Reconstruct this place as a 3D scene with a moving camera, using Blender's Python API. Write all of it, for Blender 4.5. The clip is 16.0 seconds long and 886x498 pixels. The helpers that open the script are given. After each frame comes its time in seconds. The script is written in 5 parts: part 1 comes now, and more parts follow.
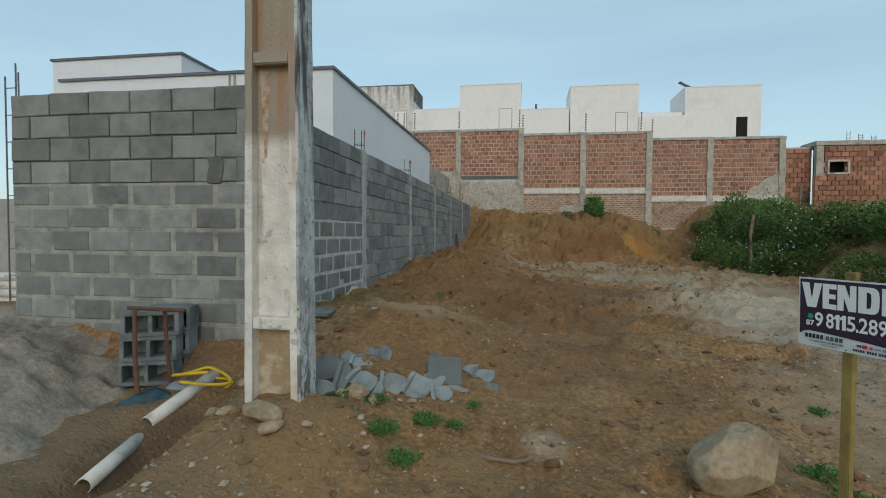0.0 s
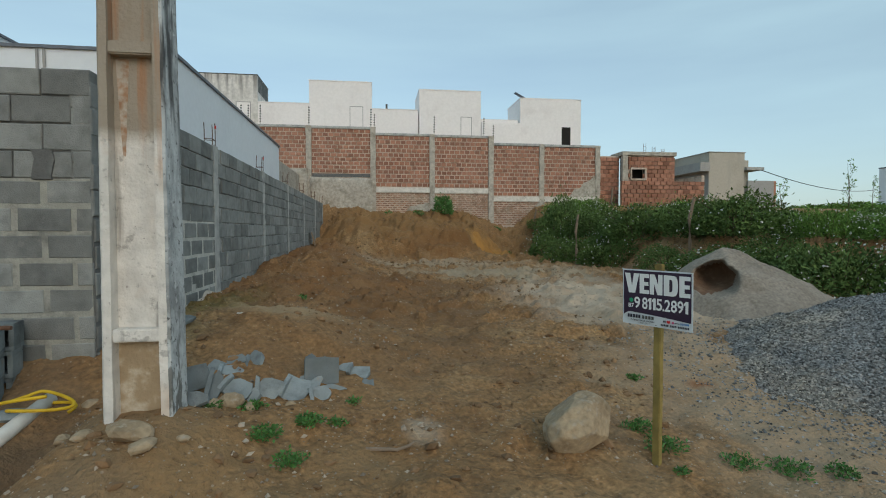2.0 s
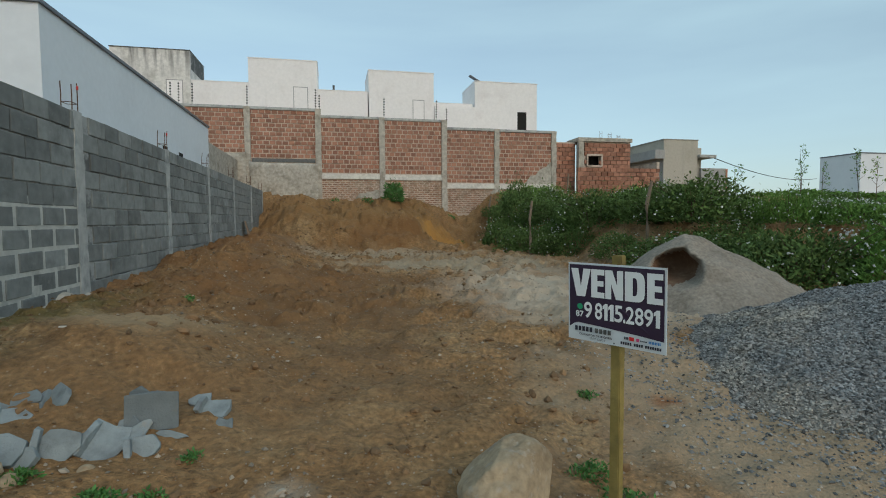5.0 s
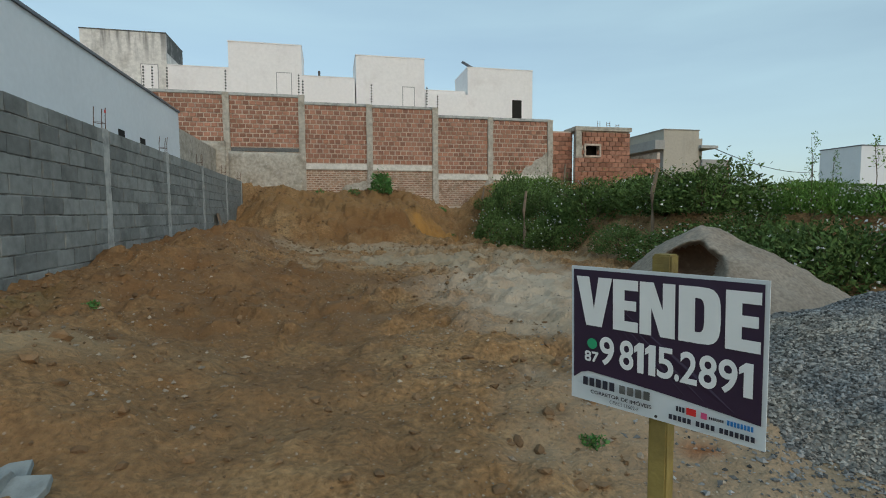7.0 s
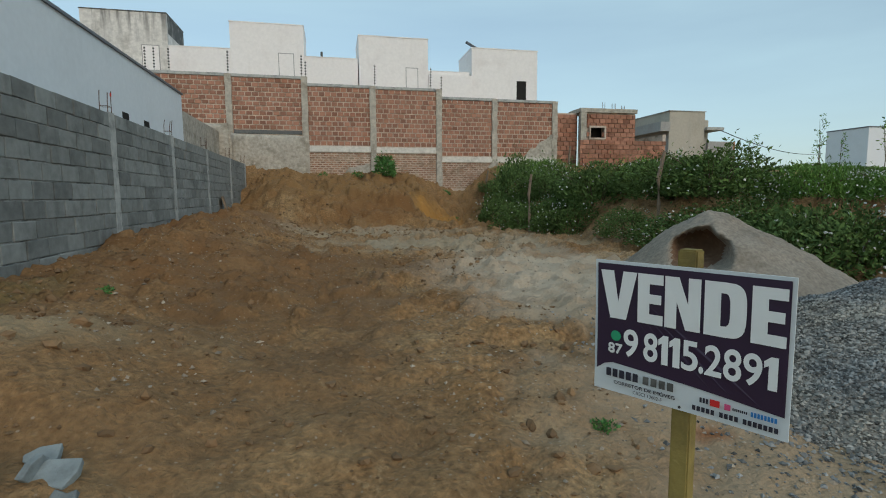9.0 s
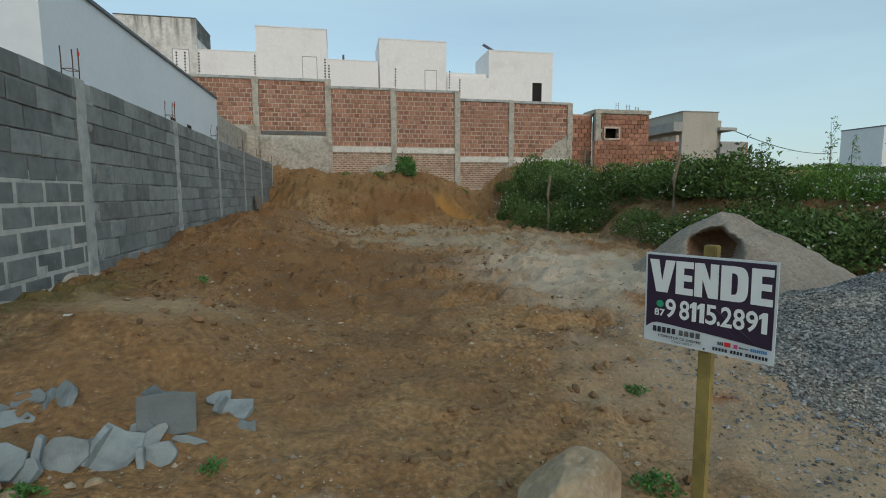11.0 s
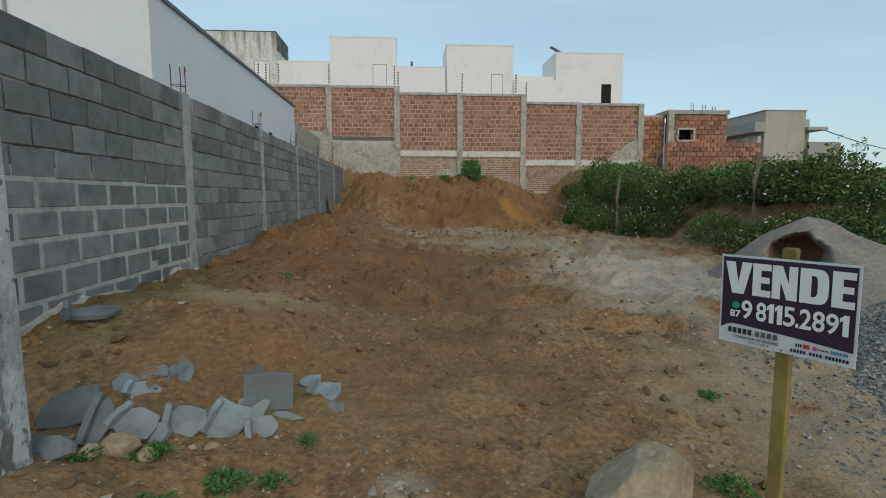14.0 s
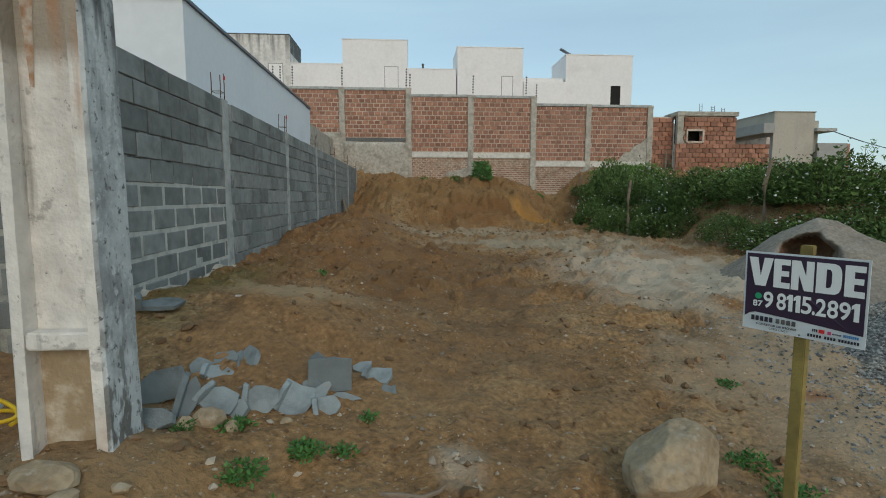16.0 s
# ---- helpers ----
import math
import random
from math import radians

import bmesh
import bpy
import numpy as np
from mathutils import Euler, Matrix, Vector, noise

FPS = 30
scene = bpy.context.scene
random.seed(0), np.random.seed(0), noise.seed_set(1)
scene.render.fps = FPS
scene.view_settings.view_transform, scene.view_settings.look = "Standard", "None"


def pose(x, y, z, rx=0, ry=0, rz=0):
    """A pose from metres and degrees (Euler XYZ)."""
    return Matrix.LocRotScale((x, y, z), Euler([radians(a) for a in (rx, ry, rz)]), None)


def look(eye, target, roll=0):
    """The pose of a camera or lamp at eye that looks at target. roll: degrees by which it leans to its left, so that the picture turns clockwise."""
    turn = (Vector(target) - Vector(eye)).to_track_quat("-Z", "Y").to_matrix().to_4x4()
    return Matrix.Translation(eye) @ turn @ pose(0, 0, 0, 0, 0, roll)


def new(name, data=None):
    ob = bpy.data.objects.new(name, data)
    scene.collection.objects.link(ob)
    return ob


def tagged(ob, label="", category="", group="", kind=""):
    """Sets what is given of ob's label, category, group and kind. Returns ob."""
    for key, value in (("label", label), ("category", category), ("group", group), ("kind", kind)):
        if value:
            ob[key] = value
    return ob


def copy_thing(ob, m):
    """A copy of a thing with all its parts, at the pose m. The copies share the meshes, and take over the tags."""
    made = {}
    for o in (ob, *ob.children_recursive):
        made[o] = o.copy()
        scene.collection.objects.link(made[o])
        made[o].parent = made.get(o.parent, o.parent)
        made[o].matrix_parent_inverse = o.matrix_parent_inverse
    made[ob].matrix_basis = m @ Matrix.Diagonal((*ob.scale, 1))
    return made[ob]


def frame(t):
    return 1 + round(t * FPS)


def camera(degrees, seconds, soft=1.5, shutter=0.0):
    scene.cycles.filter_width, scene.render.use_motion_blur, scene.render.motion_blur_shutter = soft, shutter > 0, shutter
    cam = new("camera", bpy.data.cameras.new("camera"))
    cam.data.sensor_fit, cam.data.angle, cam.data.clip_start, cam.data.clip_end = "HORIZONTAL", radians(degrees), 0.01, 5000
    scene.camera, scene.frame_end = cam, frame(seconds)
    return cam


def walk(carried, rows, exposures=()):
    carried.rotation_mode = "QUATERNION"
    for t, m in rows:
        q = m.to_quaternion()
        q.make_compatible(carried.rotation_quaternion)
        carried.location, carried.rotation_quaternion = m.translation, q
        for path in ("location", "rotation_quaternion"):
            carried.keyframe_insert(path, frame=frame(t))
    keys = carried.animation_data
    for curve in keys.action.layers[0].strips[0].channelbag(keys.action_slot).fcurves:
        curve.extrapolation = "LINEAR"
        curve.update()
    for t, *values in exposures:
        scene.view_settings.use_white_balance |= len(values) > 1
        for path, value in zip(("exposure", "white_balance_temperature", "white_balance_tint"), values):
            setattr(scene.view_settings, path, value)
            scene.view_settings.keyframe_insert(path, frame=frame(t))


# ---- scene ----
cam = camera(82.7, 16.0, soft=1.0)
PATH = [
    (0, (0.114, 0.753, 1.66), (-0.204, 2.726, 1.594), 0.3),
    (0.5, (0.078, 0.66, 1.679), (0.041, 2.659, 1.61), 0.1),
    (1, (-0.003, 0.605, 1.685), (0.134, 2.599, 1.613), -0.0),
    (1.5, (-0.054, 0.584, 1.685), (0.165, 2.571, 1.613), -0.1),
    (2, (-0.063, 0.581, 1.689), (0.21, 2.561, 1.614), -0.1),
    (2.5, (-0.036, 0.606, 1.681), (0.272, 2.581, 1.606), -0.2),
    (3, (0.038, 0.662, 1.678), (0.365, 2.633, 1.598), -0.2),
    (3.5, (0.16, 0.765, 1.663), (0.496, 2.734, 1.578), -0.3),
    (4, (0.233, 0.986, 1.649), (0.592, 2.951, 1.554), -0.3),
    (4.5, (0.329, 1.222, 1.646), (0.721, 3.181, 1.541), -0.3),
    (5, (0.494, 1.531, 1.635), (0.917, 3.482, 1.519), -0.4),
    (5.2, (0.534, 1.655, 1.631), (0.97, 3.603, 1.508), -0.3),
    (7.5, (1.007, 2.568, 1.568), (1.443, 4.514, 1.417), -0.4),
    (8, (1.031, 2.603, 1.569), (1.466, 4.547, 1.387), -0.4),
    (8.5, (1.024, 2.585, 1.583), (1.454, 4.527, 1.38), -0.6),
    (9, (0.867, 2.462, 1.607), (1.293, 4.405, 1.397), -0.4),
    (11.3, (0.341, 1.868, 1.678), (0.713, 3.821, 1.459), -0.2),
    (11.5, (0.326, 1.858, 1.683), (0.668, 3.817, 1.469), -0.2),
    (12, (0.328, 1.851, 1.673), (0.594, 3.822, 1.463), -0.3),
    (12.5, (0.325, 1.845, 1.666), (0.543, 3.822, 1.457), -0.1),
    (13, (0.315, 1.838, 1.666), (0.5, 3.818, 1.46), -0.1),
    (13.5, (0.281, 1.82, 1.667), (0.444, 3.803, 1.462), -0.0),
    (14, (0.278, 1.747, 1.666), (0.424, 3.731, 1.461), -0.1),
    (14.5, (0.263, 1.607, 1.65), (0.403, 3.592, 1.447), -0.0),
    (15, (0.221, 1.526, 1.662), (0.356, 3.511, 1.459), 0.0),
    (15.5, (0.106, 1.515, 1.675), (0.238, 3.5, 1.472), 0.1),
    (16, (0.028, 1.488, 1.677), (0.153, 3.473, 1.473), 0.0),
]
walk(cam, [(t, look(eye, target, roll)) for t, eye, target, roll in PATH])

# ---- world, sun, exposure ----
SUN_FROM = Vector((0.22, -0.82, 0.55)).normalized()
world = bpy.data.worlds.new("sky")
scene.world = world
world.use_nodes = True
wn, wl = world.node_tree.nodes, world.node_tree.links
wn.clear()
w_out = wn.new("ShaderNodeOutputWorld")
w_bg = wn.new("ShaderNodeBackground")
w_sky = wn.new("ShaderNodeTexSky")
w_sky.sky_type = 'NISHITA'
w_sky.sun_disc = False
w_sky.sun_elevation = radians(22)
w_sky.sun_rotation = math.atan2(SUN_FROM.x, SUN_FROM.y)
w_sky.air_density, w_sky.dust_density, w_sky.ozone_density = 1.0, 1.2, 1.0
w_co = wn.new("ShaderNodeTexCoord")
w_map = wn.new("ShaderNodeMapping")
w_map.inputs["Scale"].default_value = (1.2, 2.0, 9.0)
w_map.inputs["Rotation"].default_value = (0.12, 0.1, 0.5)
w_noise = wn.new("ShaderNodeTexNoise")
w_noise.inputs["Scale"].default_value = 1.3
w_noise.inputs["Detail"].default_value = 5
w_ramp = wn.new("ShaderNodeValToRGB")
w_ramp.color_ramp.elements[0].position, w_ramp.color_ramp.elements[1].position = 0.3, 0.85
w_ramp.color_ramp.elements[0].color = (0.42, 0.42, 0.42, 1)
w_ramp.color_ramp.elements[1].color = (0.72, 0.72, 0.72, 1)
w_mix = wn.new("ShaderNodeMix")
w_mix.data_type = 'RGBA'
w_mix.inputs["B"].default_value = (4.3, 6.2, 6.9, 1)
wl.new(w_co.outputs["Generated"], w_map.inputs["Vector"])
wl.new(w_map.outputs["Vector"], w_noise.inputs["Vector"])
wl.new(w_noise.outputs["Fac"], w_ramp.inputs["Fac"])
wl.new(w_ramp.outputs["Color"], w_mix.inputs["Factor"])
wl.new(w_sky.outputs["Color"], w_mix.inputs["A"])
wl.new(w_mix.outputs["Result"], w_bg.inputs["Color"])
wl.new(w_bg.outputs["Background"], w_out.inputs["Surface"])
w_bg.inputs["Strength"].default_value = 0.129
sun = new("sun", bpy.data.lights.new("sun", 'SUN'))
sun.data.energy, sun.data.angle, sun.data.color = 0.7, radians(30), (1.0, 0.90, 0.78)
sun.matrix_world = look(SUN_FROM * 30, (0, 0, 0))


# ---- materials ----
def material(name, base, rough=0.9, metal=0.0, spots=(), bump=0.3, bump_scale=60.0, vary=0.0, island=0.0, detail=0.12, detail_scale=9.0, spec=0.3, bump_depth=0.01, coarse=0.0, coarse_scale=8.0, coarse_depth=0.03):
    """base colour; spots: (colour, noise scale, low, high) layers mixed in by noise; vary: per-object lightness spread."""
    m = bpy.data.materials.new(name)
    m.use_nodes = True
    n, l = m.node_tree.nodes, m.node_tree.links
    b = n["Principled BSDF"]
    b.inputs["Roughness"].default_value, b.inputs["Metallic"].default_value = rough, metal
    b.inputs["Specular IOR Level"].default_value = spec
    geo = n.new("ShaderNodeNewGeometry")
    pos = geo.outputs["Position"]
    col = n.new("ShaderNodeRGB")
    col.outputs[0].default_value = (*base, 1)
    cur = col.outputs[0]
    for c, sc, lo, hi in spots:
        t = n.new("ShaderNodeTexNoise")
        t.inputs["Scale"].default_value, t.inputs["Detail"].default_value, t.inputs["Roughness"].default_value = sc, 6, 0.62
        l.new(pos, t.inputs["Vector"])
        r = n.new("ShaderNodeMapRange")
        r.inputs["From Min"].default_value, r.inputs["From Max"].default_value = lo, hi
        l.new(t.outputs["Fac"], r.inputs["Value"])
        mx = n.new("ShaderNodeMix")
        mx.data_type = 'RGBA'
        mx.inputs["B"].default_value = (*c, 1)
        l.new(r.outputs["Result"], mx.inputs["Factor"])
        l.new(cur, mx.inputs["A"])
        cur = mx.outputs["Result"]
    t = n.new("ShaderNodeTexNoise")
    t.inputs["Scale"].default_value, t.inputs["Detail"].default_value = detail_scale, 8
    l.new(pos, t.inputs["Vector"])
    r = n.new("ShaderNodeMapRange")
    r.inputs["From Min"].default_value, r.inputs["From Max"].default_value = 0.25, 0.75
    r.inputs["To Min"].default_value, r.inputs["To Max"].default_value = 1 - detail * 1.5, 1 + detail * 1.5
    l.new(t.outputs["Fac"], r.inputs["Value"])
    val = r.outputs["Result"]
    for amount, sock in ((vary, "o"), (island, "i")):
        if amount:
            src = n.new("ShaderNodeObjectInfo").outputs["Random"] if sock == "o" else geo.outputs["Random Per Island"]
            k = n.new("ShaderNodeMapRange")
            k.inputs["To Min"].default_value, k.inputs["To Max"].default_value = 1 - amount, 1 + amount
            l.new(src, k.inputs["Value"])
            mm = n.new("ShaderNodeMath")
            mm.operation = 'MULTIPLY'
            l.new(val, mm.inputs[0])
            l.new(k.outputs["Result"], mm.inputs[1])
            val = mm.outputs[0]
    hsv = n.new("ShaderNodeHueSaturation")
    l.new(cur, hsv.inputs["Color"])
    l.new(val, hsv.inputs["Value"])
    l.new(hsv.outputs["Color"], b.inputs["Base Color"])
    if bump:
        t2 = n.new("ShaderNodeTexNoise")
        t2.inputs["Scale"].default_value, t2.inputs["Detail"].default_value = bump_scale, 6
        l.new(pos, t2.inputs["Vector"])
        bp = n.new("ShaderNodeBump")
        bp.inputs["Strength"].default_value, bp.inputs["Distance"].default_value = bump, bump_depth
        l.new(t2.outputs["Fac"], bp.inputs["Height"])
        if coarse:
            t3 = n.new("ShaderNodeTexNoise")
            t3.inputs["Scale"].default_value, t3.inputs["Detail"].default_value, t3.inputs["Roughness"].default_value = coarse_scale, 5, 0.7
            l.new(pos, t3.inputs["Vector"])
            bc = n.new("ShaderNodeBump")
            bc.inputs["Strength"].default_value, bc.inputs["Distance"].default_value = coarse, coarse_depth
            l.new(t3.outputs["Fac"], bc.inputs["Height"])
            l.new(bc.outputs["Normal"], bp.inputs["Normal"])
        l.new(bp.outputs["Normal"], b.inputs["Normal"])
    return m


def streaked(m, colour, scale=(3, 3, 0.35), low=0.52, high=0.75, amount=0.8, zlow=None, zhigh=None):
    """Adds rain streaks (stains stretched along z) to a material's colour; zlow, zhigh: heights between which they fade in."""
    n, l = m.node_tree.nodes, m.node_tree.links
    b = n["Principled BSDF"]
    old = b.inputs["Base Color"].links[0].from_socket
    geo = n.new("ShaderNodeNewGeometry")
    mp = n.new("ShaderNodeMapping")
    mp.inputs["Scale"].default_value = scale
    l.new(geo.outputs["Position"], mp.inputs["Vector"])
    t = n.new("ShaderNodeTexNoise")
    t.inputs["Scale"].default_value, t.inputs["Detail"].default_value = 1.0, 7
    l.new(mp.outputs["Vector"], t.inputs["Vector"])
    r = n.new("ShaderNodeMapRange")
    r.inputs["From Min"].default_value, r.inputs["From Max"].default_value, r.inputs["To Max"].default_value = low, high, amount
    l.new(t.outputs["Fac"], r.inputs["Value"])
    fac = r.outputs["Result"]
    if zlow is not None:
        sp = n.new("ShaderNodeSeparateXYZ")
        l.new(geo.outputs["Position"], sp.inputs[0])
        z = n.new("ShaderNodeMapRange")
        z.inputs["From Min"].default_value, z.inputs["From Max"].default_value = zlow, zhigh
        l.new(sp.outputs["Z"], z.inputs["Value"])
        mm = n.new("ShaderNodeMath")
        mm.operation = 'MULTIPLY'
        l.new(fac, mm.inputs[0])
        l.new(z.outputs["Result"], mm.inputs[1])
        fac = mm.outputs[0]
    mx = n.new("ShaderNodeMix")
    mx.data_type = 'RGBA'
    mx.inputs["B"].default_value = (*colour, 1)
    l.new(fac, mx.inputs["Factor"])
    l.new(old, mx.inputs["A"])
    l.new(mx.outputs["Result"], b.inputs["Base Color"])
    return m


M_block = material("concrete_block", (0.232, 0.24, 0.23), spots=[((0.15, 0.155, 0.15), 2.5, 0.5, 0.7), ((0.26, 0.26, 0.245), 14, 0.6, 0.75)], vary=0.26, bump=0.6, bump_scale=110)
M_block_pale = material("broken_block", (0.215, 0.245, 0.25), spots=[((0.14, 0.155, 0.16), 7, 0.5, 0.7), ((0.28, 0.22, 0.15), 5, 0.62, 0.8)], vary=0.3, bump=0.5, bump_scale=110)
M_mortar = material("pale_mortar", (0.50, 0.49, 0.45), spots=[((0.27, 0.27, 0.25), 5, 0.55, 0.7)], bump=0.6, bump_scale=70)
M_mortar_front = material("olive_grey_mortar", (0.33, 0.325, 0.285), spots=[((0.20, 0.2, 0.18), 6, 0.48, 0.64)], bump=0.6, bump_scale=70)
M_mortar_mid = material("grey_mortar", (0.36, 0.36, 0.345), spots=[((0.14, 0.14, 0.135), 4, 0.48, 0.6)], bump=0.6)
M_mortar_dark = material("dark_mortar", (0.13, 0.132, 0.128), spots=[((0.2, 0.2, 0.19), 6, 0.55, 0.75)], bump=0.6)
M_column = material("cast_concrete", (0.43, 0.43, 0.41), spots=[((0.24, 0.245, 0.24), 4, 0.5, 0.7)], bump=0.5, bump_scale=40)
M_pole = streaked(material("weathered_pole", (0.66, 0.63, 0.585), spots=[((0.56, 0.43, 0.33), 1.6, 0.56, 0.72), ((0.42, 0.40, 0.37), 14, 0.6, 0.68), ((0.20, 0.18, 0.16), 38, 0.66, 0.72)], bump=0.8, bump_scale=45), (0.16, 0.15, 0.13), (12, 12, 1.0), 0.6, 0.7, 0.6)
M_pole = streaked(M_pole, (0.30, 0.25, 0.19), (14, 14, 3), -0.5, 0.2, 0.9, 2.16, 2.24)
M_pole = streaked(M_pole, (0.40, 0.19, 0.09), (16, 16, 0.9), 0.56, 0.68, 0.75, 1.6, 2.6)
M_pole_side = streaked(material("mouldy_pole_side", (0.50, 0.52, 0.52), spots=[((0.30, 0.31, 0.31), 5, 0.48, 0.66), ((0.13, 0.13, 0.125), 30, 0.58, 0.66), ((0.62, 0.63, 0.62), 17, 0.6, 0.68)], bump=0.8, bump_scale=45), (0.05, 0.05, 0.05), (16, 16, 2.4), 0.47, 0.6, 0.9, 1.7, 2.5)
M_pole_side = streaked(M_pole_side, (0.11, 0.105, 0.09), (22, 22, 9), 0.5, 0.58, 0.85, 1.5, 0.8)
M_pole_base = material("soil_stained_concrete", (0.36, 0.27, 0.17), spots=[((0.5, 0.44, 0.35), 9, 0.5, 0.7)], bump=0.9, bump_scale=50)
M_rust = material("rust_stain", (0.36, 0.21, 0.125), spots=[((0.48, 0.42, 0.35), 14, 0.42, 0.6)])
M_white = streaked(material("white_render", (0.87, 0.83, 0.81), spots=[((0.78, 0.73, 0.71), 0.8, 0.55, 0.75)], bump=0.15, detail=0.03), (0.5, 0.45, 0.38), (2, 2, 0.3), 0.6, 0.85, 0.35)
# white render with the blue of the skylight mixed into its colour
M_white_sky_tint = material("white_wall_sky_tinted", (0.74, 0.77, 0.80), spots=[((0.68, 0.71, 0.74), 0.6, 0.5, 0.75)], bump=0.1, detail=0.02)
M_white_grimy = streaked(material("grimy_white", (0.70, 0.67, 0.63), spots=[((0.5, 0.47, 0.43), 1.5, 0.5, 0.7)], bump=0.3), (0.16, 0.15, 0.14), (5, 5, 0.5), 0.45, 0.62, 0.85, 7.6, 8.9)
M_grime = material("black_grime", (0.10, 0.10, 0.095), spots=[((0.3, 0.29, 0.27), 3, 0.5, 0.7)])
M_coping = material("metal_coping", (0.16, 0.17, 0.19), 0.5, 0.4, bump=0.05)
M_brick = material("red_hollow_brick", (0.345, 0.168, 0.112), spots=[((0.27, 0.115, 0.07), 1.2, 0.5, 0.7), ((0.42, 0.21, 0.12), 5, 0.6, 0.75)], island=0.32, bump=0.5, bump_scale=30)
M_brick_old = material("old_brick", (0.33, 0.18, 0.115), spots=[((0.35, 0.28, 0.2), 2.0, 0.5, 0.68)], island=0.3, bump=0.5, bump_scale=30)
M_bmortar = material("brick_mortar", (0.56, 0.46, 0.38), spots=[((0.25, 0.17, 0.12), 3, 0.5, 0.7)], bump=0.5)
M_rough = material("rough_concrete", (0.44, 0.40, 0.34), spots=[((0.28, 0.25, 0.2), 1.8, 0.5, 0.68), ((0.55, 0.52, 0.47), 6, 0.6, 0.75)], bump=1.0, bump_scale=14, detail=0.2)
M_band = material("whitewashed_beam", (0.66, 0.62, 0.56), spots=[((0.42, 0.38, 0.32), 3, 0.5, 0.72)], bump=0.5)
M_beige = streaked(material("beige_render", (0.46, 0.42, 0.355), spots=[((0.40, 0.36, 0.3), 0.7, 0.5, 0.7)], bump=0.2, detail=0.05), (0.3, 0.28, 0.25), (2, 2, 0.3), 0.58, 0.8, 0.5)
M_grey = material("grey_render", (0.36, 0.35, 0.335), spots=[((0.3, 0.29, 0.28), 1, 0.5, 0.7)], bump=0.2, detail=0.06)
# near-black base colour paints the shade inside openings
M_interior_shade = material("interior_shade", (0.02, 0.018, 0.016), bump=0)
M_sand = material("grey_brown_sand", (0.275, 0.235, 0.19), spots=[((0.20, 0.165, 0.128), 1.3, 0.45, 0.7), ((0.32, 0.27, 0.22), 9, 0.55, 0.75)], bump=1.0, bump_scale=45, bump_depth=0.009, detail=0.2, detail_scale=25)
M_hollow_brown = material("hollow_brown", (0.15, 0.085, 0.05), spots=[((0.22, 0.14, 0.085), 7, 0.5, 0.7)], bump=1.0, bump_scale=30)
M_gravel = material("crushed_stone", (0.20, 0.202, 0.198), spots=[((0.30, 0.27, 0.225), 0.9, 0.5, 0.68)], island=0.75, bump=0.4)
M_gravel_base = material("gravel_fines", (0.20, 0.195, 0.185), spots=[((0.26, 0.235, 0.2), 0.9, 0.5, 0.68)], bump=1.0, bump_scale=45, detail=0.35, detail_scale=40)
M_boulder = material("granite_boulder", (0.37, 0.285, 0.185), spots=[((0.25, 0.185, 0.115), 4, 0.45, 0.65), ((0.36, 0.31, 0.245), 22, 0.55, 0.7)], bump=0.9, bump_scale=35, detail=0.15, detail_scale=30)
M_stone = material("pebble", (0.31, 0.255, 0.195), island=0.45, bump=0.4)
M_clod = material("earth_clod", (0.20, 0.122, 0.064), island=0.3, bump=0.8)
M_post = material("painted_timber_post", (0.25, 0.19, 0.06), spots=[((0.17, 0.13, 0.05), 8, 0.5, 0.7)], bump=0.4, bump_scale=80, detail=0.2)
M_stake = material("grey_wood", (0.24, 0.18, 0.13), spots=[((0.13, 0.1, 0.075), 9, 0.5, 0.7)], bump=0.6)
M_signface = material("dark_purple_print", (0.030, 0.014, 0.040), 0.45, bump=0.05, detail=0.04, spec=0.5)
M_signwhite = material("white_print", (0.78, 0.80, 0.80), 0.5, bump=0.05, detail=0.03)
M_signgrey = material("pale_grey_print", (0.62, 0.66, 0.68), 0.5, bump=0.05, detail=0.03)
M_signink = material("dark_ink", (0.03, 0.03, 0.045), 0.5, bump=0)
M_green = material("green_print", (0.03, 0.33, 0.16), 0.5, bump=0)
M_red = material("red_print", (0.6, 0.03, 0.03), 0.5, bump=0)
M_blue = material("blue_print", (0.03, 0.2, 0.5), 0.5, bump=0)
M_pink = material("pink_print", (0.6, 0.08, 0.2), 0.5, bump=0)
M_rebar = material("rusty_rebar", (0.16, 0.09, 0.06), 0.8, 0.5, bump=0.3)
M_redtip = material("red_plastic_cap", (0.6, 0.04, 0.03), 0.5, bump=0)
M_pvc = material("dirty_white_pvc", (0.62, 0.60, 0.55), 0.45, spots=[((0.35, 0.28, 0.2), 6, 0.55, 0.7)], bump=0.1)
M_hose = material("yellow_hose", (0.62, 0.40, 0.02), 0.5, bump=0.05)
M_tarp = material("blue_tarpaulin", (0.035, 0.10, 0.13), 0.6, spots=[((0.02, 0.05, 0.07), 8, 0.45, 0.6)], bump=0.5, bump_scale=25)
M_leaf = material("bush_leaf", (0.098, 0.155, 0.046), 0.8, spots=[((0.11, 0.175, 0.06), 0.6, 0.5, 0.7), ((0.05, 0.08, 0.026), 1.7, 0.5, 0.7)], island=0.45, bump=0, spec=0.1)
M_grass = material("grass_leaf", (0.14, 0.25, 0.055), 0.8, spots=[((0.075, 0.14, 0.035), 0.35, 0.5, 0.65)], island=0.4, bump=0, spec=0.1)
M_weed = material("weed_leaf", (0.068, 0.175, 0.04), 0.6, island=0.35, bump=0)
M_flower = material("white_flower", (0.55, 0.55, 0.52), 0.8, island=0.3, bump=0)
M_stem = material("brown_stem", (0.10, 0.075, 0.045), 0.8, bump=0.2)
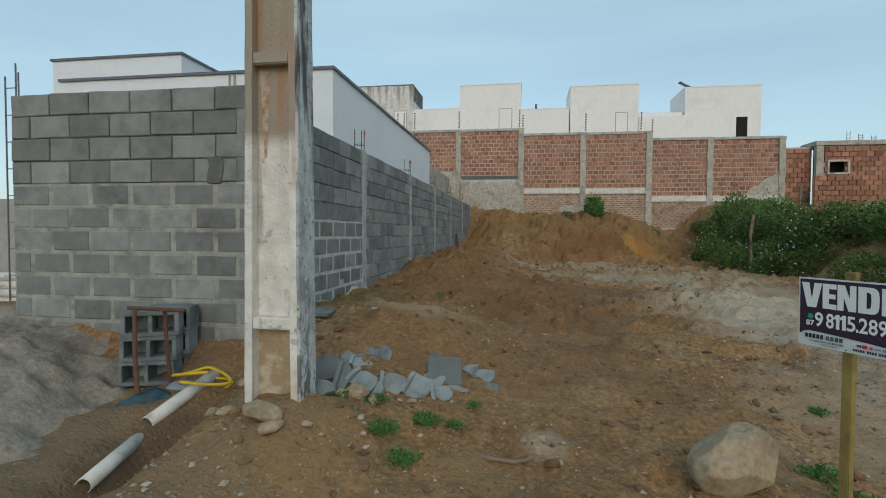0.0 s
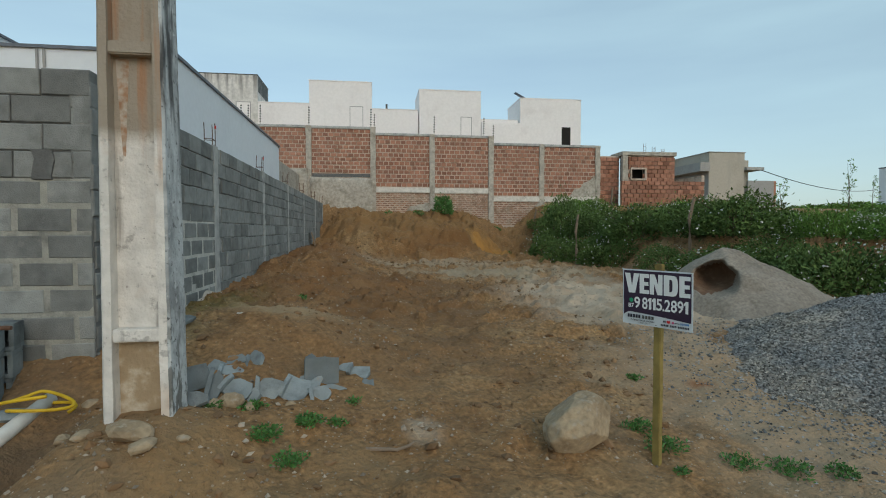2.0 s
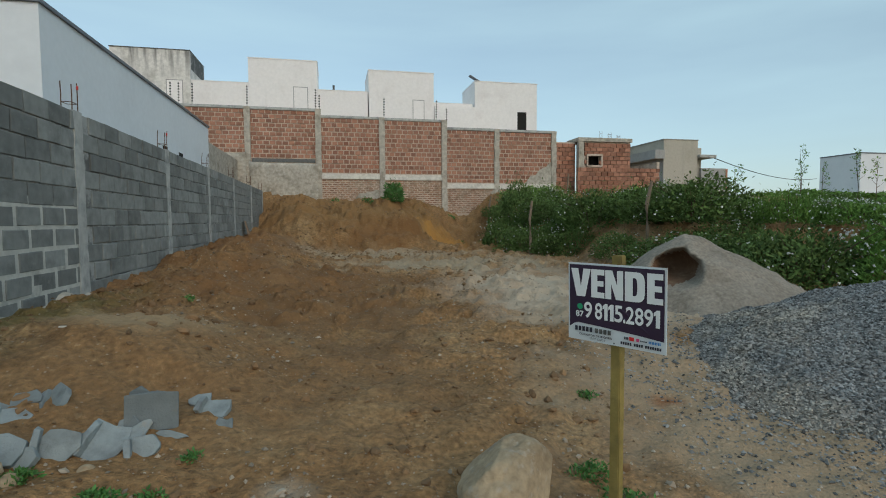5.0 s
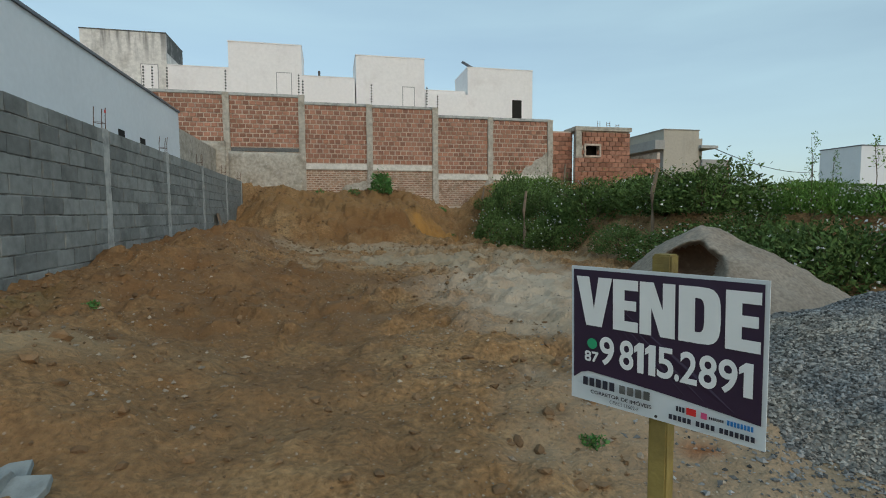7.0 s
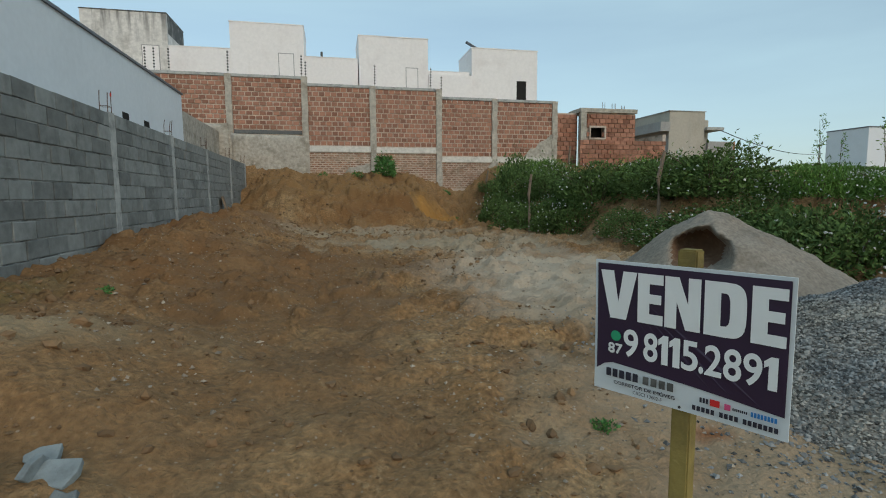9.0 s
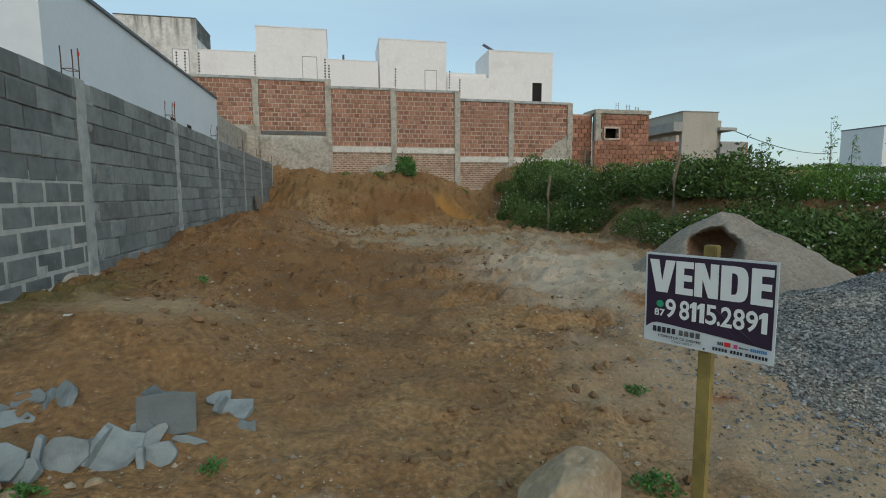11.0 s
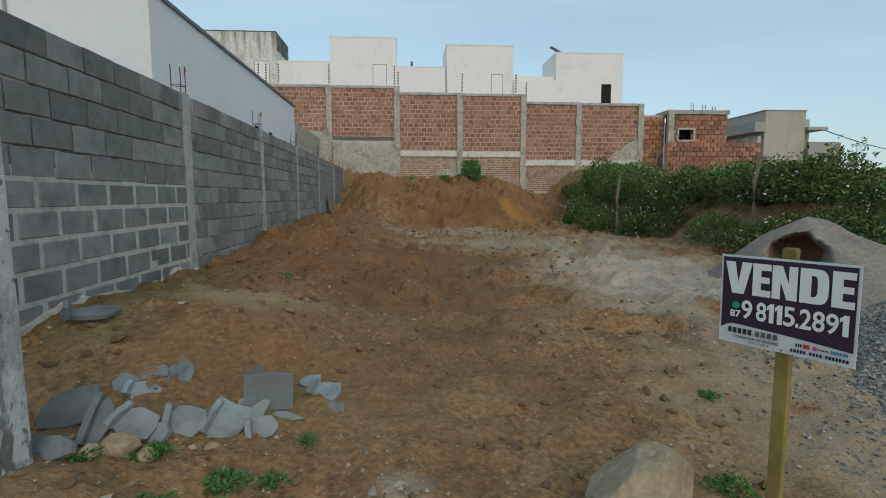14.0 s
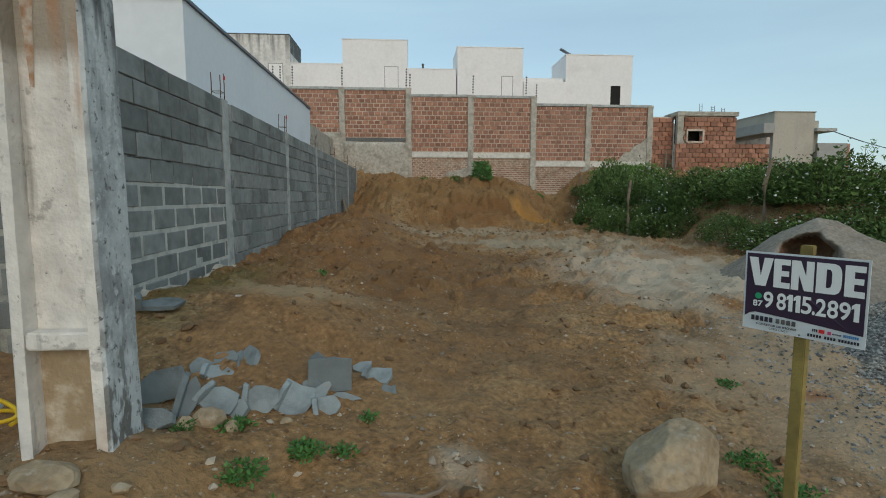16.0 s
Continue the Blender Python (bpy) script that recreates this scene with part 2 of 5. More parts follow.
# tree green shifted to blue-grey, so distance haze is in the colour
M_far = material("haze_tinted_trees", (0.10, 0.15, 0.13), 0.9, spots=[((0.06, 0.10, 0.085), 0.05, 0.5, 0.65)], bump=0)
M_wire = material("black_cable", (0.03, 0.03, 0.03), 0.6, bump=0)
M_insul = material("pale_post", (0.6, 0.58, 0.55), 0.6, bump=0)


def ground_material():
    m = material("dirt", (0.233, 0.136, 0.064), spots=[((0.176, 0.093, 0.039), 0.45, 0.42, 0.62), ((0.278, 0.181, 0.092), 1.1, 0.5, 0.7), ((0.130, 0.072, 0.033), 2.6, 0.54, 0.7), ((0.125, 0.07, 0.033), 9, 0.6, 0.74), ((0.306, 0.201, 0.107), 17, 0.6, 0.7)], bump=1.0, bump_scale=34, bump_depth=0.022, detail=0.34, detail_scale=26, coarse=0.75, coarse_scale=7, coarse_depth=0.05)
    n, l = m.node_tree.nodes, m.node_tree.links
    b = n["Principled BSDF"]
    cur = b.inputs["Base Color"].links[0].from_socket
    geo = n.new("ShaderNodeNewGeometry")
    nz = n.new("ShaderNodeTexNoise")
    nz.inputs["Scale"].default_value, nz.inputs["Detail"].default_value = 1.4, 7
    l.new(geo.outputs["Position"], nz.inputs["Vector"])
    # deposits and darker patches with their own shape: (centre, radii, colour, strength)
    for (cx, cy), (rx, ry), c, k in (
        ((3.9, 8.6), (1.9, 2.5), (0.43, 0.36, 0.275), 0.8), ((3.2, 12.5), (2.8, 1.4), (0.306, 0.251, 0.176), 0.8), ((1.8, 15.6), (3.0, 1.4), (0.306, 0.242, 0.167), 0.8),
        ((1.8, 20.3), (5.0, 2.6), (0.195, 0.112, 0.048), 0.8), ((4.5, 19.9), (0.9, 1.1), (0.36, 0.185, 0.055), 0.85), ((2.2, 18.2), (1.6, 0.6), (0.15, 0.072, 0.028), 0.7), ((-1.5, 14.5), (1.2, 3.5), (0.135, 0.066, 0.028), 0.8),
        ((-0.5, 8.8), (2.4, 2.2), (0.153, 0.078, 0.034), 0.75), ((0.1, 5.4), (1.5, 1.7), (0.15, 0.086, 0.042), 0.5), ((0.6, 7.6), (1.3, 0.8), (0.15, 0.083, 0.038), 0.5), ((0.9, 10.2), (1.5, 0.6), (0.13, 0.068, 0.03), 0.6), ((-1.0, 5.7), (0.6, 0.5), (0.306, 0.216, 0.125), 0.8), ((0.24, 3.85), (0.13, 0.16), (0.497, 0.440, 0.352), 0.35),
        ((3.2, 4.4), (1.1, 2.4), (0.284, 0.212, 0.140), 0.85), ((0.3, 1.5), (5.0, 1.5), (0.205, 0.138, 0.074), 0.8), ((-1.0, 3.2), (0.9, 0.6), (0.215, 0.138, 0.07), 0.7),
        ((-1.75, 6.2), (0.35, 1.6), (0.114, 0.111, 0.041), 0.55), ((-2.6, 2.8), (1.2, 1.8), (0.16, 0.112, 0.07), 0.85), ((-2.05, 3.4), (0.22, 0.8), (0.102, 0.065, 0.037), 0.8), ((2.9, 4.75), (0.16, 0.1), (0.216, 0.085, 0.033), 0.9)):
        mp = n.new("ShaderNodeMapping")
        mp.inputs["Location"].default_value = (-cx / rx, -cy / ry, 0)
        mp.inputs["Scale"].default_value = (1 / rx, 1 / ry, 0)
        l.new(geo.outputs["Position"], mp.inputs["Vector"])
        ln = n.new("ShaderNodeVectorMath")
        ln.operation = 'LENGTH'
        l.new(mp.outputs["Vector"], ln.inputs[0])
        ad = n.new("ShaderNodeMath")
        ad.operation = 'MULTIPLY_ADD'
        ad.inputs[1].default_value = -2.4
        l.new(nz.outputs["Fac"], ad.inputs[0])
        l.new(ln.outputs["Value"], ad.inputs[2])
        r = n.new("ShaderNodeMapRange")
        r.inputs["From Min"].default_value, r.inputs["From Max"].default_value = 0.1, -0.75
        r.inputs["To Min"].default_value, r.inputs["To Max"].default_value = 0, k
        l.new(ad.outputs[0], r.inputs["Value"])
        mx = n.new("ShaderNodeMix")
        mx.data_type = 'RGBA'
        mx.inputs["B"].default_value = (*c, 1)
        l.new(r.outputs["Result"], mx.inputs["Factor"])
        l.new(cur, mx.inputs["A"])
        cur = mx.outputs["Result"]
    # light grit
    g = n.new("ShaderNodeTexVoronoi")
    g.inputs["Scale"].default_value = 26
    l.new(geo.outputs["Position"], g.inputs["Vector"])
    r = n.new("ShaderNodeMapRange")
    r.inputs["From Min"].default_value, r.inputs["From Max"].default_value, r.inputs["To Min"].default_value, r.inputs["To Max"].default_value = 0.12, 0.24, 0.45, 0
    l.new(g.outputs["Distance"], r.inputs["Value"])
    sp = n.new("ShaderNodeSeparateColor")
    l.new(g.outputs["Color"], sp.inputs[0])
    pick = n.new("ShaderNodeMath")
    pick.operation = 'GREATER_THAN'
    pick.inputs[1].default_value = 0.72
    l.new(sp.outputs[0], pick.inputs[0])
    pm = n.new("ShaderNodeMath")
    pm.operation = 'MULTIPLY'
    l.new(r.outputs["Result"], pm.inputs[0])
    l.new(pick.outputs[0], pm.inputs[1])
    mx = n.new("ShaderNodeMix")
    mx.data_type = 'RGBA'
    mx.inputs["B"].default_value = (0.36, 0.31, 0.25, 1)
    l.new(pm.outputs[0], mx.inputs["Factor"])
    l.new(cur, mx.inputs["A"])
    tone = n.new("ShaderNodeHueSaturation")
    tone.inputs["Saturation"].default_value, tone.inputs["Value"].default_value = 1.03, 1.24
    l.new(mx.outputs["Result"], tone.inputs["Color"])
    l.new(tone.outputs["Color"], b.inputs["Base Color"])
    return m


M_ground = ground_material()


# ---- mesh helpers ----
def link(name, data, mat, parent=None, label=""):
    data.materials.clear()
    for m in (mat if isinstance(mat, (list, tuple)) else [mat]):
        data.materials.append(m)
    ob = new(name, data)
    if parent is not None:
        ob.parent = parent
    return tagged(ob, label)


def part(name, bm, mat, parent=None, label="", smooth=False):
    me = bpy.data.meshes.new(name)
    bm.to_mesh(me)
    bm.free()
    if smooth:
        me.shade_smooth()
    return link(name, me, mat, parent, label)


def pymesh(name, verts, faces, mat, parent=None, label="", smooth=False):
    me = bpy.data.meshes.new(name)
    me.from_pydata([tuple(v) for v in verts], [], [tuple(f) for f in faces])
    me.update()
    if smooth:
        me.shade_smooth()
    return link(name, me, mat, parent, label)


def empty(name, at, label, category, group="", kind=""):
    ob = new(name)
    ob.location = at
    ob.empty_display_size = 0.1
    return tagged(ob, label, category, group, kind)


def box_bm(x0, x1, y0, y1, z0, z1, bevel=0.0, bm=None):
    own = bmesh.new()
    r = bmesh.ops.create_cube(own, size=1)
    for v in own.verts:
        v.co = Vector(((x0 + x1) / 2 + v.co.x * (x1 - x0), (y0 + y1) / 2 + v.co.y * (y1 - y0), (z0 + z1) / 2 + v.co.z * (z1 - z0)))
    if bevel:
        bmesh.ops.bevel(own, geom=own.edges[:], offset=bevel, segments=2, affect='EDGES')
    if bm is None:
        return own
    me = bpy.data.meshes.new("tmp")
    own.to_mesh(me)
    own.free()
    bm.from_mesh(me)
    bpy.data.meshes.remove(me)
    return bm


def tube_bm(points, radius, sides=8, bm=None):
    """A round bar along points."""
    bm = bm or bmesh.new()
    rings = []
    pts = [Vector(p) for p in points]
    for i, p in enumerate(pts):
        d = (pts[min(i + 1, len(pts) - 1)] - pts[max(i - 1, 0)]).normalized()
        q = d.to_track_quat('Z', 'Y')
        rad = radius[i] if isinstance(radius, (list, tuple)) else radius
        rings.append([bm.verts.new(p + q @ Vector((rad * math.cos(a), rad * math.sin(a), 0))) for a in (2 * math.pi * k / sides for k in range(sides))])
    for a, b in zip(rings, rings[1:]):
        for k in range(sides):
            bm.faces.new((a[k], a[(k + 1) % sides], b[(k + 1) % sides], b[k]))
    bm.faces.new(list(reversed(rings[0])))
    bm.faces.new(rings[-1])
    return bm


def boxes(centres, sizes):
    """Verts and faces of many boxes at once."""
    c, s = np.asarray(centres, float), np.asarray(sizes, float)
    corner = np.array([[-1, -1, -1], [1, -1, -1], [1, 1, -1], [-1, 1, -1], [-1, -1, 1], [1, -1, 1], [1, 1, 1], [-1, 1, 1]]) / 2
    v = (c[:, None, :] + corner[None] * s[:, None, :]).reshape(-1, 3)
    f = np.array([[0, 3, 2, 1], [4, 5, 6, 7], [0, 1, 5, 4], [1, 2, 6, 5], [2, 3, 7, 6], [3, 0, 4, 7]])
    return v, (f[None] + 8 * np.arange(len(c))[:, None, None]).reshape(-1, 4)


RNG = np.random.default_rng(7)
LAT = RNG.random((256, 256))


def vnoise(x, y):
    """Smooth value noise, 0 to 1."""
    xi, yi = np.floor(x).astype(int), np.floor(y).astype(int)
    fx, fy = x - xi, y - yi
    fx, fy = fx * fx * (3 - 2 * fx), fy * fy * (3 - 2 * fy)
    a, b = LAT[xi % 256, yi % 256], LAT[(xi + 1) % 256, yi % 256]
    c, d = LAT[xi % 256, (yi + 1) % 256], LAT[(xi + 1) % 256, (yi + 1) % 256]
    return a + (b - a) * fx + (c - a) * fy + (a - b - c + d) * fx * fy


def fbm(x, y, scale, octaves=4):
    out, amp, tot = 0, 1.0, 0
    for o in range(octaves):
        out = out + amp * vnoise(x * scale * 2 ** o + 17.3 * o, y * scale * 2 ** o + 5.1 * o)
        tot += amp
        amp *= 0.55
    return out / tot - 0.5


def sst(v, a, b):
    t = np.clip((v - a) / (b - a), 0, 1)
    return t * t * (3 - 2 * t)


def bell(x, y, cx, cy, rx, ry):
    return np.exp(-((x - cx) / rx) ** 2 - ((y - cy) / ry) ** 2)


def terrain(x, y, fine=True):
    x, y = np.asarray(x, float), np.asarray(y, float)
    z = 0.28 + 0.22 * sst(y, 2.6, 5.6) + 0.12 * sst(y, 5.6, 13)
    z = z - 0.075 * np.clip(x - 0.5, -4, 5) * (1 - sst(y, 4, 7.5))
    left = 1 - sst(x, -1.3, 0.7)
    z = z + left * sst(y, 4.0, 5.3) * (0.26 + 0.022 * np.clip(y - 5, 0, 14)) * (1 - 0.6 * sst(y, 19, 23)) * sst(x, -9, -3)
    z = z + 0.17 * bell(x, y, -1.2, 3.5, 0.5, 0.45) + 0.10 * bell(x, y, -0.8, 5.5, 0.8, 0.7) - 0.10 * bell(x, y, -0.45, 4.75, 0.3, 0.16)
    z = z + 0.10 * bell(x, y, 0.3, 10.5, 1.0, 0.8) - 0.08 * bell(x, y, 1.0, 9.2, 1.4, 0.6) + 0.12 * bell(x, y, -0.9, 12.2, 0.9, 1.3)
    z = z - 0.27 * bell(x, y, -2.02, 3.35, 0.2, 0.85) + 0.08 * bell(x, y, -1.5, 3.0, 0.3, 0.7) - 0.2 * sst(-x, 1.9, 3.0) * (1 - sst(y, 4.2, 4.8)) * sst(y, 0.5, 2.5)
    foot = 16.8 + 3.4 * sst(x, 2.8, 5.4) + 2.4 * (1 - sst(x, -2.1, -0.2))
    foot = foot + 0.9 * fbm(x, y, 0.6, 3)
    up = 1.05 * sst(y, foot, foot + 2.6) + 0.75 * sst(y, np.minimum(foot + 2.2, 21.5), 23.3)
    z = z + up * (1 - 0.35 * sst(x, 4.0, 6.0))
    edge = 6.3 + 0.5 * fbm(x, y, 0.5, 3) + 1.9 * (1 - sst(y, 8, 11)) + 30 * (1 - sst(y, -2, 6.5))
    z = z + 0.95 * sst(x, edge, edge + 1.5) * sst(y, 2, 7)
    far = sst(np.hypot(x, y - 8), 40, 400)
    z = z * (1 - far) - 6 * far
    if fine:
        near = 1 - sst(np.hypot(x, y - 10), 18, 30)
        z = z + near * (0.10 * fbm(x, y, 0.9, 3) + 0.09 * fbm(x, y, 3.1, 3) + 0.055 * fbm(x, y, 10, 2))
        lump = sst(fbm(x + 23, y + 7, 4.5, 4), 0.02, 0.2)
        z = z + near * (0.075 * lump * sst(y, 4.8, 6.8) * (0.35 + 0.9 * sst(fbm(x, y + 31, 0.7, 2), -0.1, 0.15)) + 0.09 * np.abs(fbm(x + 3, y, 6, 4)) * sst(y, 3, 6))
        bank = sst(y, 15.8, 18) * (1 - sst(y, 22.2, 23.2))
        z = z + near * bank * (0.22 * sst(fbm(x, y * 1.5 + 60, 1.9, 4), 0.0, 0.14) - 0.10 + 0.18 * fbm(x + 5, y, 5, 4))
        z = z + near * 0.16 * sst(fbm(x * 0.8 + 15, y, 1.2, 3), 0.0, 0.15) * bell(x, y, -0.9, 11.5, 1.0, 5.0)
        z = z + near * (0.07 * sst(fbm(x + 40, y, 2.2, 3), 0.06, 0.22) * sst(y, 5, 8) + 0.55 * fbm(x, y + 9, 1.1, 4) * sst(y, 16.5, 19) * (1 - sst(y, 22, 23.2)) - 0.05 * sst(fbm(x + 11, y, 1.7, 3), 0.05, 0.2) * sst(y, 3.5, 6))
    return z


def ground_z(x, y):
    return float(terrain(np.array([x]), np.array([y]))[0])


def pyramid_axis(lo, hi, step, reach):
    mid = list(np.arange(lo, hi, step))
    out, s, v = [], step, hi
    while v < reach:
        out.append(v)
        s *= 1.25
        v += s
    out.append(reach)
    low, s, v = [], step, lo - step
    while v > -reach:
        low.append(v)
        s *= 1.25
        v -= s
    low.append(-reach)
    return np.array(low[::-1] + mid + out)


def grid_faces(nx, ny):
    i, j = np.meshgrid(np.arange(nx - 1), np.arange(ny - 1), indexing="ij")
    a = (i * ny + j).ravel()
    return np.stack([a, a + ny, a + ny + 1, a + 1], 1)


# ---- ground ----
gx, gy = pyramid_axis(-5.0, 7.4, 0.038, 3500), pyramid_axis(1.4, 23.4, 0.045, 3500)
GX, GY = np.meshgrid(gx, gy, indexing="ij")
GZ = terrain(GX, GY)
ground = pymesh("ground", np.stack([GX.ravel(), GY.ravel(), GZ.ravel()], 1).tolist(), grid_faces(len(gx), len(gy)).tolist(), M_ground, smooth=True)
tagged(ground, "bare brown dirt lot with clods and pale patches", "ground", kind="structure")


# ---- block walls ----
SIDE_X, FRONT_Y, WALL_TOP = -2.11, 4.62, 2.79
COURSE, LENGTH = 0.2, 0.4


def block_data(name, w, h, d, rng):
    """A concrete block, front at y = 0 facing -y, chamfered and a little uneven."""
    j = lambda a: (rng.random() - 0.5) * a
    c = 0.006
    v, f = [], []
    for x, z in ((-w / 2, -h / 2), (w / 2, -h / 2), (w / 2, h / 2), (-w / 2, h / 2)):
        v.append((x + j(0.006), c, z + j(0.005)))
    for x, z in ((-w / 2 + c, -h / 2 + c), (w / 2 - c, -h / 2 + c), (w / 2 - c, h / 2 - c), (-w / 2 + c, h / 2 - c)):
        v.append((x + j(0.007), j(0.003), z + j(0.007)))
    for x, z in ((-w / 2, -h / 2), (w / 2, -h / 2), (w / 2, h / 2), (-w / 2, h / 2)):
        v.append((x, d, z))
    f.append((4, 5, 6, 7))
    for k in range(4):
        n = (k + 1) % 4
        f += [(k, n, 4 + n, 4 + k), (8 + k, 8 + n, n, k)]
    f.append((11, 10, 9, 8))
    me = bpy.data.meshes.new(name)
    me.from_pydata(v, [], f)
    me.update()
    me.materials.append(M_block)
    return me


brng = random.Random(3)
FULL = [block_data("block", 0.386, 0.187, 0.14, brng) for _ in range(6)]
SMALL = [block_data("block_pointed", 0.355, 0.166, 0.14, brng) for _ in range(6)]
HALF = [block_data("half_block", 0.186, 0.187, 0.14, brng) for _ in range(3)]
HALFS = [block_data("half_block_pointed", 0.16, 0.166, 0.14, brng) for _ in range(3)]


def lay_blocks(parent, place, length, courses, top, pointed_below, gaps=(), limit=1000.0):
    """Running-bond blocks; place(u, z, jut) gives the pose of a block u metres along the wall. Those past limit metres are returned as poses."""
    rest = []
    for c in range(courses):
        z = top - COURSE * (c + 0.5)
        u = -0.2 * (c % 2)
        while u < length - 0.02:
            a, b = max(u, 0.0), min(u + LENGTH, length)
            for g0, g1 in gaps:
                if a < g1 and b > g0:
                    a, b = (a, g0) if a < g0 else (g1, b)
            u += LENGTH
            if b - a < 0.07:
                continue
            pointed = z < pointed_below((a + b) / 2)
            half = b - a < 0.3
            me = brng.choice((HALFS if half else SMALL) if pointed else (HALF if half else FULL))
            m = place((a + b) / 2, z + brng.uniform(-0.003, 0.003), brng.uniform(-0.005, 0.004)) @ pose(0, 0, 0, 0, brng.uniform(-0.5, 0.5), brng.uniform(-0.4, 0.4))
            m = m @ Matrix.Diagonal(((b - a) / (0.2 if half else 0.4), 1, 1, 1))
            if a < limit:
                ob = new("block", me)
                ob.parent = parent
                ob.matrix_basis = m
            else:
                rest.append((me, m))
    return rest


wall_side = part("wall_side", box_bm(SIDE_X - 0.135, SIDE_X - 0.016, FRONT_Y + 0.13, 21.9, 0.2, WALL_TOP - 0.012), M_mortar_mid)
tagged(wall_side, "long grey concrete block wall with cast columns", "wall", kind="structure")
part("mortar_fill", box_bm(SIDE_X - 0.02, SIDE_X - 0.005, FRONT_Y + 0.14, 7.5, 0.3, 1.87), M_mortar, wall_side, "pale flush pointing")
wall_front = part("wall_front", box_bm(-4.44, SIDE_X - 0.01, FRONT_Y + 0.016, FRONT_Y + 0.13, 0.1, 2.86), M_mortar_dark)
tagged(wall_front, "grey concrete block wall with pale mortar joints", "wall", kind="structure")
part("mortar_fill", box_bm(-4.43, SIDE_X - 0.02, FRONT_Y + 0.005, FRONT_Y + 0.02, 0.1, 2.07), M_mortar_front, wall_front, "pale flush pointing")
COLUMNS = (7.57, 10.49, 13.25, 16.05, 18.95, 21.6)
COLGAPS = [(y - 0.07 - FRONT_Y, y + 0.07 - FRONT_Y) for y in COLUMNS]

# ---- columns of the side wall, with starter bars ----
for i, y in enumerate(COLUMNS):
    bm = box_bm(SIDE_X - 0.15, SIDE_X + 0.004, y - 0.095, y + 0.095, 0.2, WALL_TOP + 0.005)
    bmesh.ops.subdivide_edges(bm, edges=[e for e in bm.edges if abs(e.verts[0].co.z - e.verts[1].co.z) > 1], cuts=24)
    for v in bm.verts:
        v.co.y += (noise.noise(v.co * 5 + Vector((i * 9, 0, 0))) * 0.022)
        v.co.x += noise.noise(v.co * 7) * 0.006
    part("column", bm, M_column, wall_side, "cast concrete column with uneven edges")
    bars = empty("starter_bars", (SIDE_X - 0.07, y, WALL_TOP), "rusty reinforcement bars sticking up from the block wall", "rebar", "starter bars")
    for dx, dy, hgt in ((-0.05, -0.06, 0.30), (0.05, -0.06, 0.27), (0.05, 0.06, 0.31)):
        part("bar", tube_bm([(dx, dy, -0.1), (dx + 0.004, dy, hgt * 0.6), (dx + 0.01 * (i % 3), dy + 0.004, hgt)], 0.006, 6), M_rebar, bars)
    part("tie", tube_bm([(-0.05, -0.06, 0.09), (0.05, -0.06, 0.09), (0.05, 0.06, 0.09), (-0.05, 0.06, 0.09), (-0.05, -0.055, 0.09)], 0.004, 5), M_rebar, bars)
    if i in (0, 1):
        part("cap", tube_bm([(0.055, 0.062, 0.24), (0.056, 0.062, 0.28)], 0.011, 8), M_redtip, bars, "red plastic cap")


# ---- white building beside the lot ----
def white_neighbour():
    b = empty("white_building", (-6.0, 13.8, 0), "smooth white building with a flat roof and dark metal coping", "building")
    o = Vector(b.location)

    def p(name, box, mat, label="", parent=None):
        x0, x1, y0, y1, z0, z1 = box
        return part(name, box_bm(x0 - o.x, x1 - o.x, y0 - o.y, y1 - o.y, z0, z1), mat, parent or b, label)
    p("wall", (-8.75, -3.24, 9.28, 18.45, 0, 4.52), M_white_sky_tint)
    p("coping", (-8.79, -3.20, 9.24, 18.49, 4.52, 4.57), M_coping, "dark metal coping")
    p("upper_wall", (-10.75, -7.45, 11.0, 17.0, 0, 5.58), M_white_sky_tint)
    p("upper_coping", (-10.79, -7.41, 10.96, 17.04, 5.58, 5.63), M_coping)
    p("far_wall", (-3.9, -3.26, 18.45, 23.3, 0, 5.0 - 0.9), M_rough, "unpainted concrete end")
    # near-black slabs on the wall paint the shade of two openings
    for y0 in (14.08, 15.3):
        p("vent", (-3.26, -3.233, y0, y0 + 0.33, 3.22, 3.36), M_interior_shade, "small opening with its shade painted near black")
    for x in (-5.2, -5.1):
        part("conduit", tube_bm([(x - o.x, 9.25 - o.y, 2.2), (x - o.x, 9.25 - o.y, 4.5)], 0.02, 8), M_grey, b)


white_neighbour()


# ---- back wall of hollow bricks ----
BACK_Y = 23.45


def brick_panel(parent, x0, x1, z0, z1, bw, bh, mat, seed, label=""):
    rng = np.random.default_rng(seed)
    rows = max(1, round((z1 - z0) / bh))
    h = (z1 - z0) / rows
    cs, ss = [], []
    for r in range(rows):
        u = x0 - (bw / 2 if r % 2 else 0) - rng.random() * 0.05
        while u < x1:
            a, b = max(u, x0), min(u + bw, x1)
            if b - a > 0.03:
                cs.append(((a + b) / 2, BACK_Y + 0.05 + rng.uniform(-0.007, 0.007), z0 + (r + 0.5) * h + rng.uniform(-0.004, 0.004)))
                ss.append((b - a - 0.042, 0.1, h - 0.042 - rng.random() * 0.006))
            u += bw
    v, f = boxes(cs, ss)
    ob = pymesh("brickwork", v.tolist(), f.tolist(), mat, parent, label)
    ob["kind"] = "stuff"
    return ob


